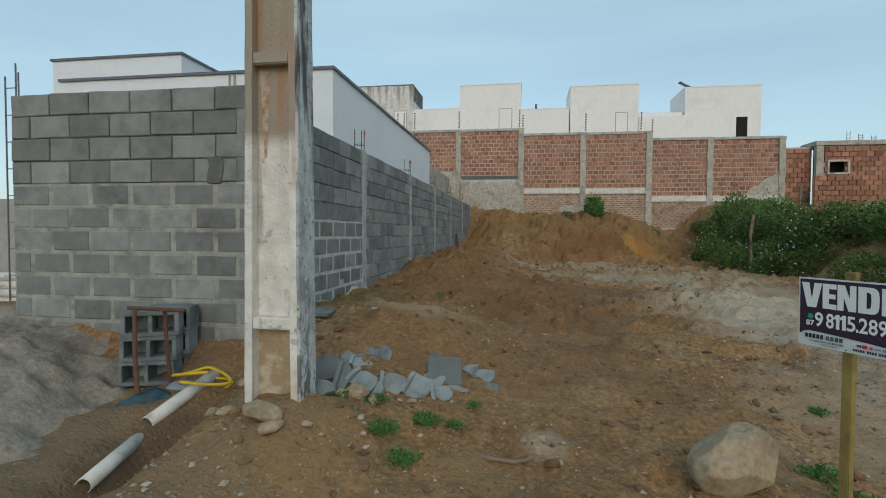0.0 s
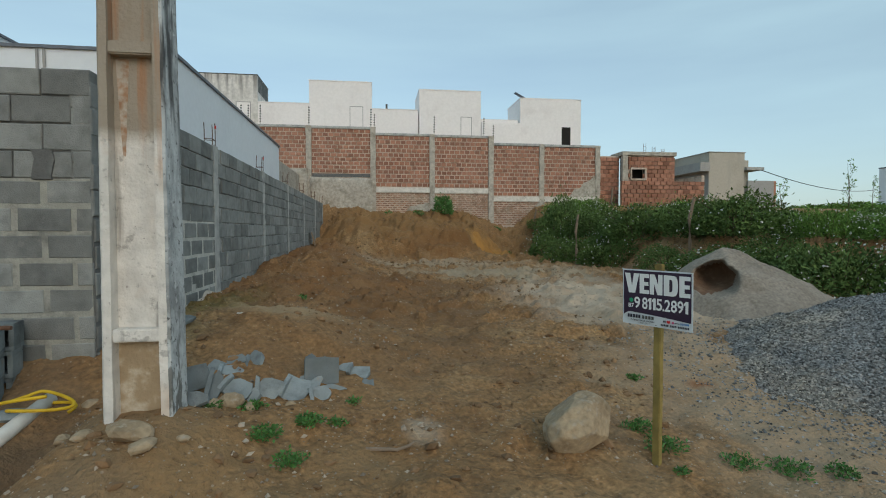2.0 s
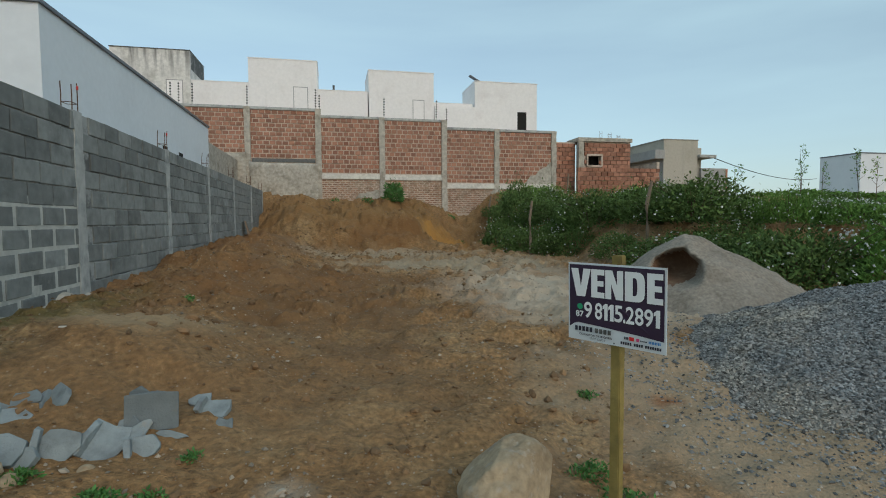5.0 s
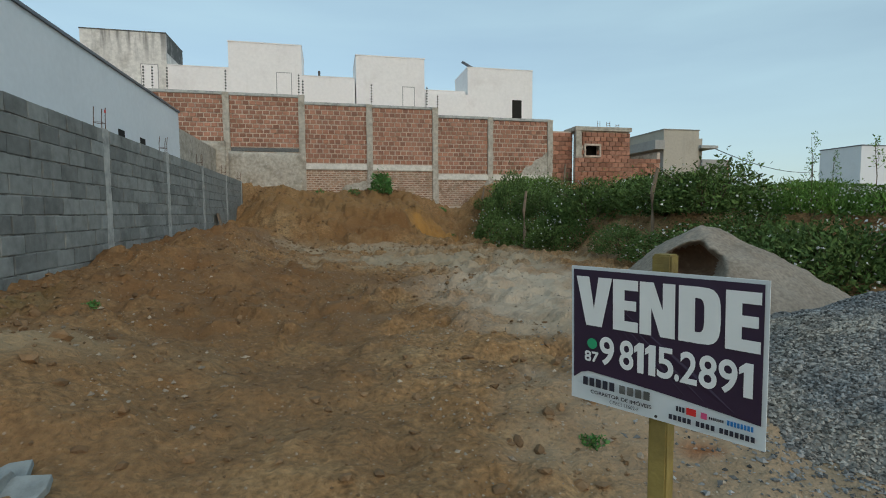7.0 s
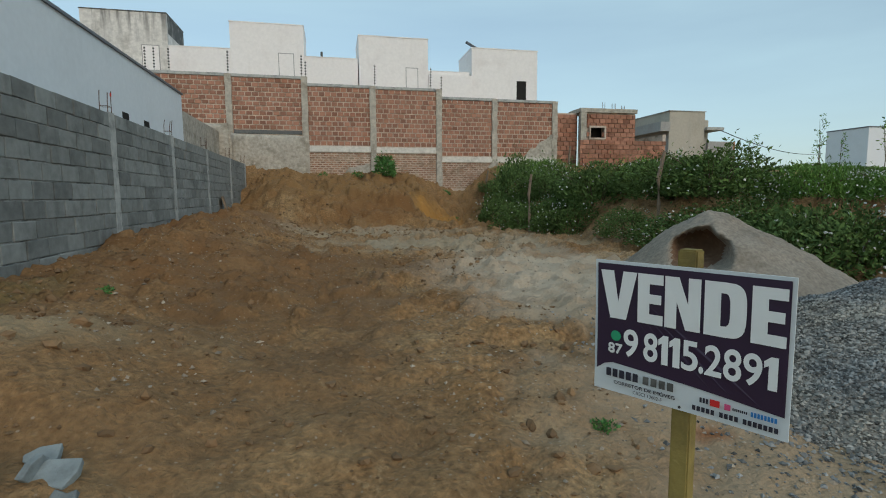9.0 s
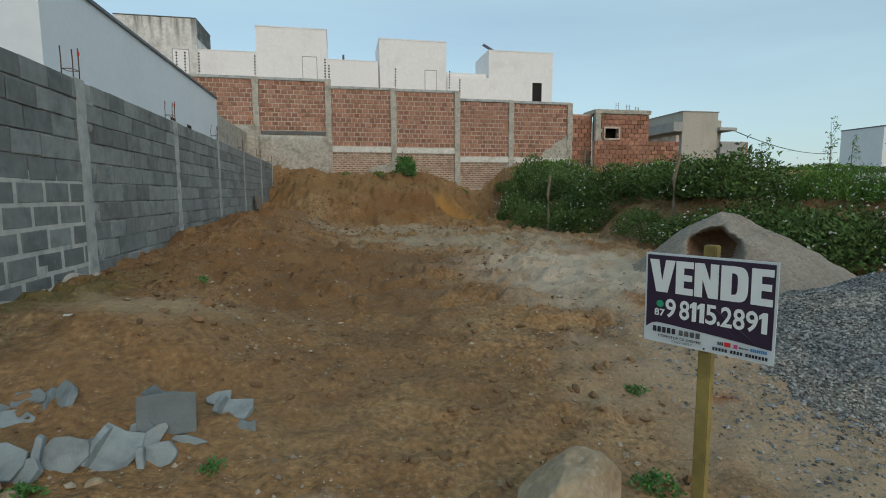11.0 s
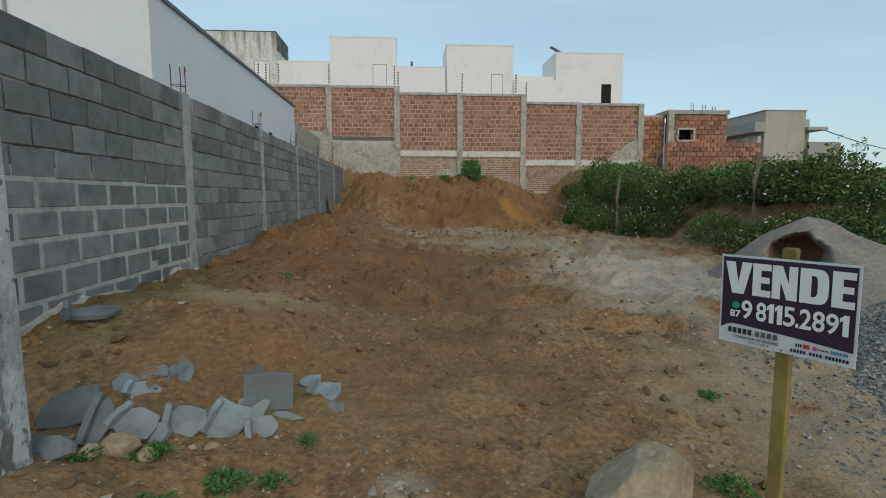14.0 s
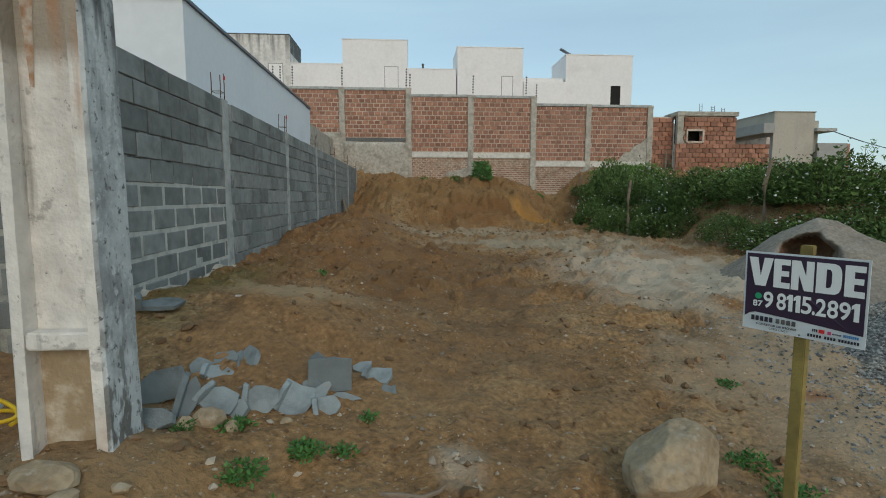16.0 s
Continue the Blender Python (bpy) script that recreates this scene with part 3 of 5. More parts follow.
wall_back = part("wall_back", box_bm(-6.4, 10.6, BACK_Y + 0.025, BACK_Y + 0.16, 0.8, 5.5), M_bmortar)
tagged(wall_back, "tall red hollow-brick wall with concrete columns and beams", "wall", kind="structure")
part("upper_core", box_bm(-6.4, -0.05, BACK_Y + 0.025, BACK_Y + 0.16, 5.5, 6.2), M_bmortar, wall_back)
part("upper_core", box_bm(-0.05, 5.33, BACK_Y + 0.025, BACK_Y + 0.16, 5.5, 5.95), M_bmortar, wall_back)
XC = (-5.65, -2.86, -0.06, 2.60, 5.33, 7.76, 10.52)
SPEC = ((6.19, 4.42), (6.18, 4.05), (5.93, 3.64), (5.91, 3.62), (5.60, 3.27), (5.58, 3.27))
for i, ((top, low), a, b) in enumerate(zip(SPEC, XC, XC[1:])):
    brick_panel(wall_back, a + 0.11, b - 0.11, low, top, 0.235 if i > 1 else 0.25, 0.185, M_brick, 20 + i)
    part("beam", box_bm(a - 0.05, b + 0.05, BACK_Y - 0.03, BACK_Y + 0.19, top, top + 0.11, 0.01), M_column, wall_back, "grey concrete capping beam")
    if i > 1:
        part("band", box_bm(a + 0.1, b - 0.1, BACK_Y - 0.05, BACK_Y + 0.1, low - 0.26, low - 0.02, 0.012), M_band, wall_back, "whitewashed ground beam")
        brick_panel(wall_back, a + 0.11, b - 0.11, 1.9, low - 0.27, 0.22, 0.088, M_brick_old, 40 + i, "thin old bricks below the beam")
    else:
        bm = box_bm(a + 0.05, b - 0.05, BACK_Y - 0.10, BACK_Y + 0.1, 2.0, low - 0.02)
        bmesh.ops.subdivide_edges(bm, edges=bm.edges[:], cuts=14, use_grid_fill=True)
        for v in bm.verts:
            v.co.y += 0.09 * noise.noise(v.co * 2.3)
            v.co.z += 0.10 * noise.noise(v.co * 1.9 + Vector((3, 0, 0))) if v.co.z > low - 0.3 else 0
        part("footing", bm, M_rough, wall_back, "rough poured concrete footing", True)
part("dark_course", box_bm(-2.72, -0.2, BACK_Y - 0.02, BACK_Y + 0.05, 4.06, 4.2), M_mortar_dark, wall_back, "dark course at the foot of the bricks")
for i, x in enumerate(XC):
    top = (6.3, 6.3, 6.3, 6.04, 6.02, 5.71, 5.69)[i]
    bm = box_bm(x - 0.12, x + 0.12, BACK_Y - 0.06, BACK_Y + 0.12, 1.4, top - 0.02)
    bmesh.ops.subdivide_edges(bm, edges=[e for e in bm.edges if abs(e.verts[0].co.z - e.verts[1].co.z) > 1], cuts=30)
    for v in bm.verts:
        v.co.x += 0.04 * noise.noise(v.co * 2.7 + Vector((i * 7, 0, 0)))
    part("column", bm, M_rough, wall_back, "rough cast concrete column")


def smear(x0, z0, x1, z1, peak, seed):
    """A patch of cement thrown over the bricks, with a ragged slanting upper edge."""
    v, f, n = [], [], 26
    for i in range(n + 1):
        x = x0 + (x1 - x0) * i / n
        t = z0 + (z1 - z0) * (i / n) ** peak + 0.10 * noise.noise(Vector((x * 4, seed, 0)))
        v += [(x, BACK_Y - 0.035, z0 - 0.5), (x, BACK_Y - 0.03 + 0.01 * noise.noise(Vector((x * 6, seed, 1))), t), (x, BACK_Y + 0.05, t)]
    for i in range(n):
        a = 3 * i
        f += [(a, a + 3, a + 4, a + 1), (a + 1, a + 4, a + 5, a + 2)]
    pymesh("cement_smear", v, f, M_rough, wall_back, "grey cement smeared over the bricks")


smear(8.4, 2.6, 10.4, 4.25, 0.8, 3)
smear(6.6, 1.9, 7.65, 3.0, 1.0, 8)
smear(1.4, 2.4, 2.45, 2.95, 0.3, 12)

# electric fence posts along the top
for i, (x, z) in enumerate(((-5.4, 6.3), (-4.9, 6.3), (-2.85, 6.3), (-0.15, 6.28), (0.0, 6.05), (2.7, 6.03), (5.0, 6.02), (5.45, 5.7), (-5.7, 6.3))):
    fp = empty("fence_post", (x, BACK_Y + 0.05, z), "thin striped electric-fence post on top of the brick wall", "fence post", "electric fence posts")
    part("rod", tube_bm([(0, 0, -0.02), (0.01, 0, 0.85)], 0.018, 6), M_insul, fp)
    for k in range(7):
        part("insulator", tube_bm([(0.002 * k, 0, 0.1 + 0.11 * k), (0.002 * k, 0, 0.145 + 0.11 * k)], 0.032, 8), M_wire, fp)


# ---- white houses behind the back wall ----
def white_house(x0, x1, top, low_to, low_top, mat, label, door=None, window=None, side=None):
    y = 25.4
    h = empty("white_house", ((x0 + x1) / 2, y + 2, 3), label, "house", "houses behind the wall")
    o = Vector(h.location)

    def p(name, b, m, lab="", parent=None):
        return part(name, box_bm(b[0] - o.x, b[1] - o.x, b[2] - o.y, b[3] - o.y, b[4] - o.z, b[5] - o.z), m, parent or h, lab)
    p("tower_wall", (x0, x1, y, y + 2.4, 0.5, top), mat)
    p("roof_edge", (x0 - 0.02, x1 + 0.02, y - 0.02, y + 2.42, top, top + 0.04), M_white if mat is M_white else M_grime)
    if low_to > x1:
        p("low_wall", (x1 + 0.005, low_to, y + 0.04, y + 5, 0.5, low_top), M_white)
        p("low_coping", (x1 + 0.006, low_to, y + 0.02, y + 0.2, low_top, low_top + 0.03), M_white)
    if side:
        p("grimy_side", (x1 - 0.01, x1 + 0.008, y + 0.15, y + 2.4, low_top + 0.5, top - 0.02), M_grime, "blackened side wall")
    if door:
        d = p("hatch", (door[0], door[1], y - 0.012, y + 0.05, 6.2, door[2]), M_white, "white painted metal door")
        for a, b2, c, e in ((door[0] - 0.03, door[0], 6.2, door[2] + 0.03), (door[1], door[1] + 0.03, 6.2, door[2] + 0.03), (door[0], door[1], door[2], door[2] + 0.03)):
            p("frame", (a, b2, y - 0.016, y + 0.03, c, e), M_grey, "thin grey frame", d)
    if window:
        # near-black panel on the wall face stands for the doorway's shade
        p("opening", (window[0], window[1], y - 0.006, y + 0.02, window[2], window[3]), M_interior_shade, "open doorway with its shade painted near black")
        p("lintel", (window[0] - 0.03, window[1] + 0.03, y - 0.03, y + 0.02, window[3], window[3] + 0.05), M_white)
    return h


white_house(-8.5, -5.41, 8.95, -3.06, 7.72, M_white_grimy, "weathered white rooftop tower streaked with black mould", (-6.35, -5.75, 7.68), None, True)
white_house(-3.05, -0.1, 8.8, 2.15, 7.56, M_white, "white rooftop tower with a flat top above the brick wall", (-1.13, -0.55, 7.62))
white_house(2.2, 5.27, 8.55, 7.2, 7.2, M_white, "white rooftop tower with a closed hatch and low parapet", (4.28, 4.78, 7.27))
white_house(7.3, 10.5, 8.3, 10.5, 7.1, M_white, "white rooftop tower with a open doorway with its shade painted near black", None, (9.48, 9.95, 5.6, 6.92))
part_low = empty("parapet", (6.2, 25.3, 5), "low white parapet wall between rooftop towers", "parapet")
part("wall", box_bm(-0.9, 1.1, 0, 0.15, 0, 2.05), M_white, part_low)
ant = empty("solar_panel", (7.85, 26.2, 8.34), "small tilted solar panel on the white roof", "solar panel")
part("panel", box_bm(-0.75, -0.05, -0.15, 0.15, 0.10, 0.125), M_coping, ant).rotation_euler = (0, radians(28), 0)
part("leg", tube_bm([(0.1, 0, -0.02), (0.1, 0, 0.22)], 0.02, 6), M_coping, ant)
part("leg", tube_bm([(-0.3, 0, -0.02), (-0.3, 0, 0.24)], 0.02, 6), M_coping, ant)
vent = empty("roof_pipe", (0.62, 26.0, 7.56), "dark short vent pipe on the roof", "pipe")
part("stack", tube_bm([(0, 0, -0.02), (0, 0, 0.38)], 0.05, 8), M_grime, vent)
part("arm", tube_bm([(0, 0, 0.12), (-0.35, 0, 0.14)], 0.015, 6), M_grime, vent)


# ---- unfinished brick house and plastered house ----
def brick_house():
    h = empty("brick_house", (13, 25, 2.5), "unfinished red-brick house with a concrete frame and dark window", "house")
    o = Vector(h.location)

    def p(name, b, m, lab="", parent=None):
        return part(name, box_bm(b[0] - o.x, b[1] - o.x, b[2] - o.y, b[3] - o.y, b[4] - o.z, b[5] - o.z), m, parent or h, lab)

    def bricks(x0, x1, z0, z1, y, seed, holes=()):
        rng = np.random.default_rng(seed)
        cs, ss, z, r = [], [], z0, 0
        while z < z1 - 0.05:
            x = x0 - (0.15 if r % 2 else 0)
            while x < x1:
                a, b = max(x, x0), min(x + 0.3, x1)
                cx, cz = (a + b) / 2, z + 0.1
                if b - a > 0.05 and not any(h0 < cx < h1 and g0 < cz < g1 for h0, h1, g0, g1 in holes):
                    cs.append((cx - o.x, y + rng.uniform(-0.008, 0.008) - o.y, cz - o.z))
                    ss.append((b - a - 0.022, 0.08, 0.178))
                x += 0.3
            z += 0.2
            r += 1
        v, f = boxes(cs, ss)
        pymesh("brickwork", v.tolist(), f.tolist(), M_brick, h)["kind"] = "stuff"
    p("back_wall", (10.66, 11.8, 23.83, 23.95, 2, 5.26), M_bmortar)
    bricks(10.66, 11.78, 2.4, 5.25, 23.8, 61)
    p("front_wall", (11.85, 12.3, 23.53, 23.7, 2, 5.3), M_bmortar)
    p("front_wall", (12.94, 14.5, 23.53, 23.7, 2, 5.3), M_bmortar)
    p("front_wall", (12.3, 12.94, 23.53, 23.7, 2, 4.14), M_bmortar)
    p("front_wall", (12.3, 12.94, 23.53, 23.7, 4.62, 5.3), M_bmortar)
    bricks(12.1, 14.5, 2.4, 5.2, 23.5, 62, ((12.2, 13.0, 4.1, 4.66),))
    # near-black panel behind the window paints the shade inside the house
    p("room_shade", (12.0, 14.4, 24.0, 24.1, 2, 5.26), M_interior_shade)
    p("beam", (11.75, 14.55, 23.4, 24.6, 5.26, 5.44), M_rough, "concrete roof beam")
    p("post", (11.78, 12.05, 23.42, 23.6, 2, 5.26), M_rough, "concrete post")
    win = p("window_frame", (12.2, 12.27, 23.42, 23.6, 4.1, 4.68), M_bmortar, "cement surround")
    for b in ((12.94, 13.02, 23.42, 23.6, 4.1, 4.68), (12.27, 12.94, 23.42, 23.6, 4.60, 4.68), (12.27, 12.94, 23.42, 23.6, 4.08, 4.16)):
        p("jamb", b, M_bmortar, "", win)
    p("yard_wall", (11.5, 15.7, 23.03, 23.14, 1.8, 3.98), M_bmortar)
    bricks(11.5, 15.75, 2.0, 4.0, 23.0, 63)
    p("gable_wall", (15.6, 15.75, 23.0, 26, 1.8, 4.3), M_bmortar)
    p("side_wall", (14.42, 14.52, 23.6, 26.5, 2, 5.3), M_bmortar)


brick_house()


def plastered_house():
    h = empty("plastered_house", (20, 29, 2), "flat-roofed house in bare beige cement render", "house")
    o = Vector(h.location)

    def p(name, b, m, lab="", parent=None):
        return part(name, box_bm(b[0] - o.x, b[1] - o.x, b[2] - o.y, b[3] - o.y, b[4] - o.z, b[5] - o.z), m, parent or h, lab)
    p("front_wall", (18.85, 21.06, 27.0, 31, 1, 6.08), M_beige)
    p("coping", (18.8, 21.1, 26.96, 31.05, 6.08, 6.12), M_grey)
    p("canopy", (18.25, 18.845, 26.9, 33, 5.0, 5.5), M_grey, "grey projecting roof slab")
    p("side_strip", (18.84, 18.848, 27.03, 31, 1, 5.0), M_grey)
    p("roof_block", (16.6, 18.84, 30.5, 33, 1, 6.3), M_beige)
    p("recess_wall", (21.06, 21.95, 27.8, 31, 1, 5.78), M_beige)
    p("eave", (21.06, 22.15, 26.8, 29, 5.1, 5.26), M_column, "thin concrete eave")
    p("porch_wall", (21.4, 23.05, 27.1, 27.25, 1, 4.52), M_grey, "rough grey boundary wall")
    p("wall_end", (23.05, 23.17, 27.08, 27.25, 1, 4.5), M_brick, "exposed brick end")
    p("side_window", (18.83, 18.838, 27.5, 28.1, 4.0, 4.4), M_interior_shade, "small dark window")


plastered_house()
wb = empty("white_house", (54, 48, 0), "plain white flat-roofed house far beyond the bushes", "house")
part("wall", box_bm(1.6, 12, -3, 1.6, -4, 8.4), M_white_sky_tint, wb)
part("coping", box_bm(1.55, 12.05, -3.05, 1.65, 8.4, 8.52), M_coping, wb)
wire = empty("power_line", (22.5, 27.5, 5.1), "sagging black cable strung between the houses", "cable")
part("cable", tube_bm([(28 * t, 18 * t, 0.1 + 0.5 * t - 2.2 * t * (1 - t)) for t in np.linspace(0, 1, 14)], 0.025, 5), M_wire, wire)
for x, y, z, hgt in ((13.7, 24, 5.44, 0.35), (17.2, 31, 6.3, 0.9), (14.3, 24.2, 5.44, 0.3)):
    rb = empty("starter_bars", (x, y, z), "thin reinforcement bars standing on a roof", "rebar", "starter bars")
    for dx in (-0.08, 0.08):
        part("bar", tube_bm([(dx, 0, -0.05), (dx, 0.01, hgt)], 0.012, 5), M_rebar, rb)
    for k in range(3):
        part("tie", tube_bm([(-0.09, 0, hgt * (0.3 + 0.25 * k)), (0.09, 0, hgt * (0.3 + 0.25 * k))], 0.008, 5), M_rebar, rb)


# ---- utility pole: double-T concrete ----
def pole():
    ob = empty("utility_pole", (-1.33, 3.58, 0.45), "weathered double-T concrete utility pole with stains and mould", "utility pole")
    H = 8.0
    bw, bd, tw, td = 0.175, 0.125, 0.125, 0.085

    def half(z):
        t = (z - 0.2) / H
        return bw + (tw - bw) * t, bd + (td - bd) * t
    fl = 0.055
    zs = np.linspace(-0.5, H, 60)
    for s, mat in ((-1, M_pole), (1, M_pole)):
        bm = bmesh.new()
        rings = []
        for z in zs:
            w, d = half(z)
            j = 0.005 * noise.noise(Vector((s * 3, 0, z * 6)))
            f = fl * (w / bw)
            xo, xi = s * (w + j), s * (w - f + 0.006 * noise.noise(Vector((s, 5, z * 5))))
            c = 0.012
            ring = [(xi, -d), (xo - s * c, -d), (xo, -d + c), (xo, d - c), (xo - s * c, d), (xi, d)]
            rings.append([bm.verts.new((x, y, z)) for x, y in ring])
        for a, b in zip(rings, rings[1:]):
            for k in range(6):
                bm.faces.new((a[k], a[(k + 1) % 6], b[(k + 1) % 6], b[k]))
        bm.faces.new(rings[0])
        bm.faces.new(rings[-1])
        bmesh.ops.recalc_face_normals(bm, faces=bm.faces[:])
        fo = part("flange", bm, [M_pole, M_pole_side], ob, "mould-streaked concrete flange" if s > 0 else "")
        if s > 0:
            for pl in fo.data.polygons:
                if pl.normal.x > 0.5:
                    pl.material_index = 1
    web = bmesh.new()
    for z0, z1 in zip(zs, zs[1:]):
        w0, _ = half(z0)
        w1, _ = half(z1)
        q = [web.verts.new(p) for p in ((-w0 + 0.03, -0.045, z0), (w0 - 0.03, -0.045, z0), (w1 - 0.03, -0.045, z1), (-w1 + 0.03, -0.045, z1))]
        web.faces.new(q)
        q = [web.verts.new(p) for p in ((-w0 + 0.03, 0.045, z0), (-w1 + 0.03, 0.045, z1), (w1 - 0.03, 0.045, z1), (w0 - 0.03, 0.045, z0))]
        web.faces.new(q)
    bmesh.ops.remove_doubles(web, verts=web.verts[:], dist=1e-4)
    wo = part("web", web, [M_pole, M_pole_base], ob)
    for pl in wo.data.polygons:
        if pl.center.z < 0.62:
            pl.material_index = 1
    for z in (0.64, 2.17, 3.7, 5.2, 6.7):
        w, d = half(z)
        for s in (-1, 1):
            bm = box_bm(-w + fl * 0.9, w - fl * 0.9, -d + 0.004 if s < 0 else 0.04, -0.04 if s < 0 else d - 0.004, z, z + 0.07, 0.008)
            part("rib", bm, M_pole, ob, "cross rib of the pole")
    # rust bleeding below the second rib
    bm = bmesh.new()
    rows = 18
    prev = None
    for i in range(rows):
        z = 2.16 - 0.55 * i / rows
        hw = 0.028 * (1 - i / rows) + 0.006 + 0.006 * noise.noise(Vector((0, 0, i * 0.7)))
        cur = [bm.verts.new((-0.065 - hw, -0.048, z)), bm.verts.new((-0.065 + hw, -0.048, z))]
        if prev:
            bm.faces.new((prev[0], cur[0], cur[1], prev[1]))
        prev = cur
    part("rust_streak", bm, M_rust, ob, "brown rust streak")
    return ob


pole()


# ---- for-sale sign ----
def lettering(text, x, z, width, height, mat, parent, bold=0.0, name="lettering", y=-0.006, heavy=0.0):
    cu = bpy.data.curves.new("lettering", 'FONT')
    cu.body, cu.align_x, cu.offset = text, 'LEFT', heavy
    tmp = new("tmp_text", cu)
    dg = bpy.context.evaluated_depsgraph_get()
    me = bpy.data.meshes.new_from_object(tmp.evaluated_get(dg))
    bpy.data.objects.remove(tmp)
    xs, ys = [v.co.x for v in me.vertices], [v.co.y for v in me.vertices]
    sx, sy = width / (max(xs) - min(xs)), height / (max(ys) - min(ys))
    x0, y0 = min(xs), min(ys)
    w2, h2 = bold * width, bold * height * 1.2
    kx, kz = (width - 2 * w2) / width, (height - 2 * h2) / height
    out, faces = [], []
    flat = [((p.co.x - x0) * sx * kx, (p.co.y - y0) * sy * kz) for p in me.vertices]
    shifts = [(a, b) for a in (0, 0.33, 0.67, 1, 1.33, 1.67, 2) for b in ((0, 1, 2) if bold else (0,))] if bold else [(0, 0)]
    for k, (a, b) in enumerate(shifts):
        off = len(out)
        out += [(x + u + a * w2, y - 0.00008 * k, z + t + b * h2) for u, t in flat]
        faces += [tuple(i + off for i in p.vertices) for p in me.polygons]
    bpy.data.meshes.remove(me)
    return pymesh(name, out, faces, mat, parent)


GLYPHS = {"1": ((0.34, 0), (1, 0), (1, 1), (0.48, 1), (0, 0.84), (0, 0.64), (0.34, 0.72)),
          "V": ((0, 1), (0.37, 1), (0.5, 0.36), (0.63, 1), (1, 1), (0.72, 0), (0.28, 0)),
          "E": ((0, 0), (1, 0), (1, 0.2), (0.47, 0.2), (0.47, 0.41), (0.93, 0.41), (0.93, 0.6), (0.47, 0.6), (0.47, 0.8), (1, 0.8), (1, 1), (0, 1)),
          "N": ((0, 0), (0.34, 0), (0.34, 0.52), (0.6, 0), (1, 0), (1, 1), (0.66, 1), (0.66, 0.5), (0.4, 1), (0, 1))}


def block_letter(ch, x0, x1, z0, z1, mat, parent):
    """A heavy condensed capital filling its box."""
    to = lambda p: (x0 + p[0] * (x1 - x0), -0.006, z0 + p[1] * (z1 - z0))
    bm = bmesh.new()
    if ch == "D":
        arc = [radians(-90 + 15 * k) for k in range(13)]
        outer = [(0, 0)] + [(0.52 + 0.48 * math.copysign(abs(math.cos(a)) ** 0.6, math.cos(a)), 0.5 + 0.5 * math.copysign(abs(math.sin(a)) ** 0.6, math.sin(a))) for a in arc] + [(0, 1)]
        inner = [(0.4, 0.2)] + [(0.46 + 0.16 * math.copysign(abs(math.cos(a)) ** 0.6, math.cos(a)), 0.5 + 0.3 * math.copysign(abs(math.sin(a)) ** 0.6, math.sin(a))) for a in arc] + [(0.4, 0.8)]
        o, i = [bm.verts.new(to(p)) for p in outer], [bm.verts.new(to(p)) for p in inner]
        for k in range(len(o)):
            m = (k + 1) % len(o)
            bm.faces.new((o[k], o[m], i[m], i[k]))
    else:
        bm.faces.new([bm.verts.new(to(p)) for p in GLYPHS[ch]])
        bm.normal_update()
        bmesh.ops.triangulate(bm, faces=bm.faces[:], ngon_method='EAR_CLIP')
    return part("letter", bm, mat, parent)


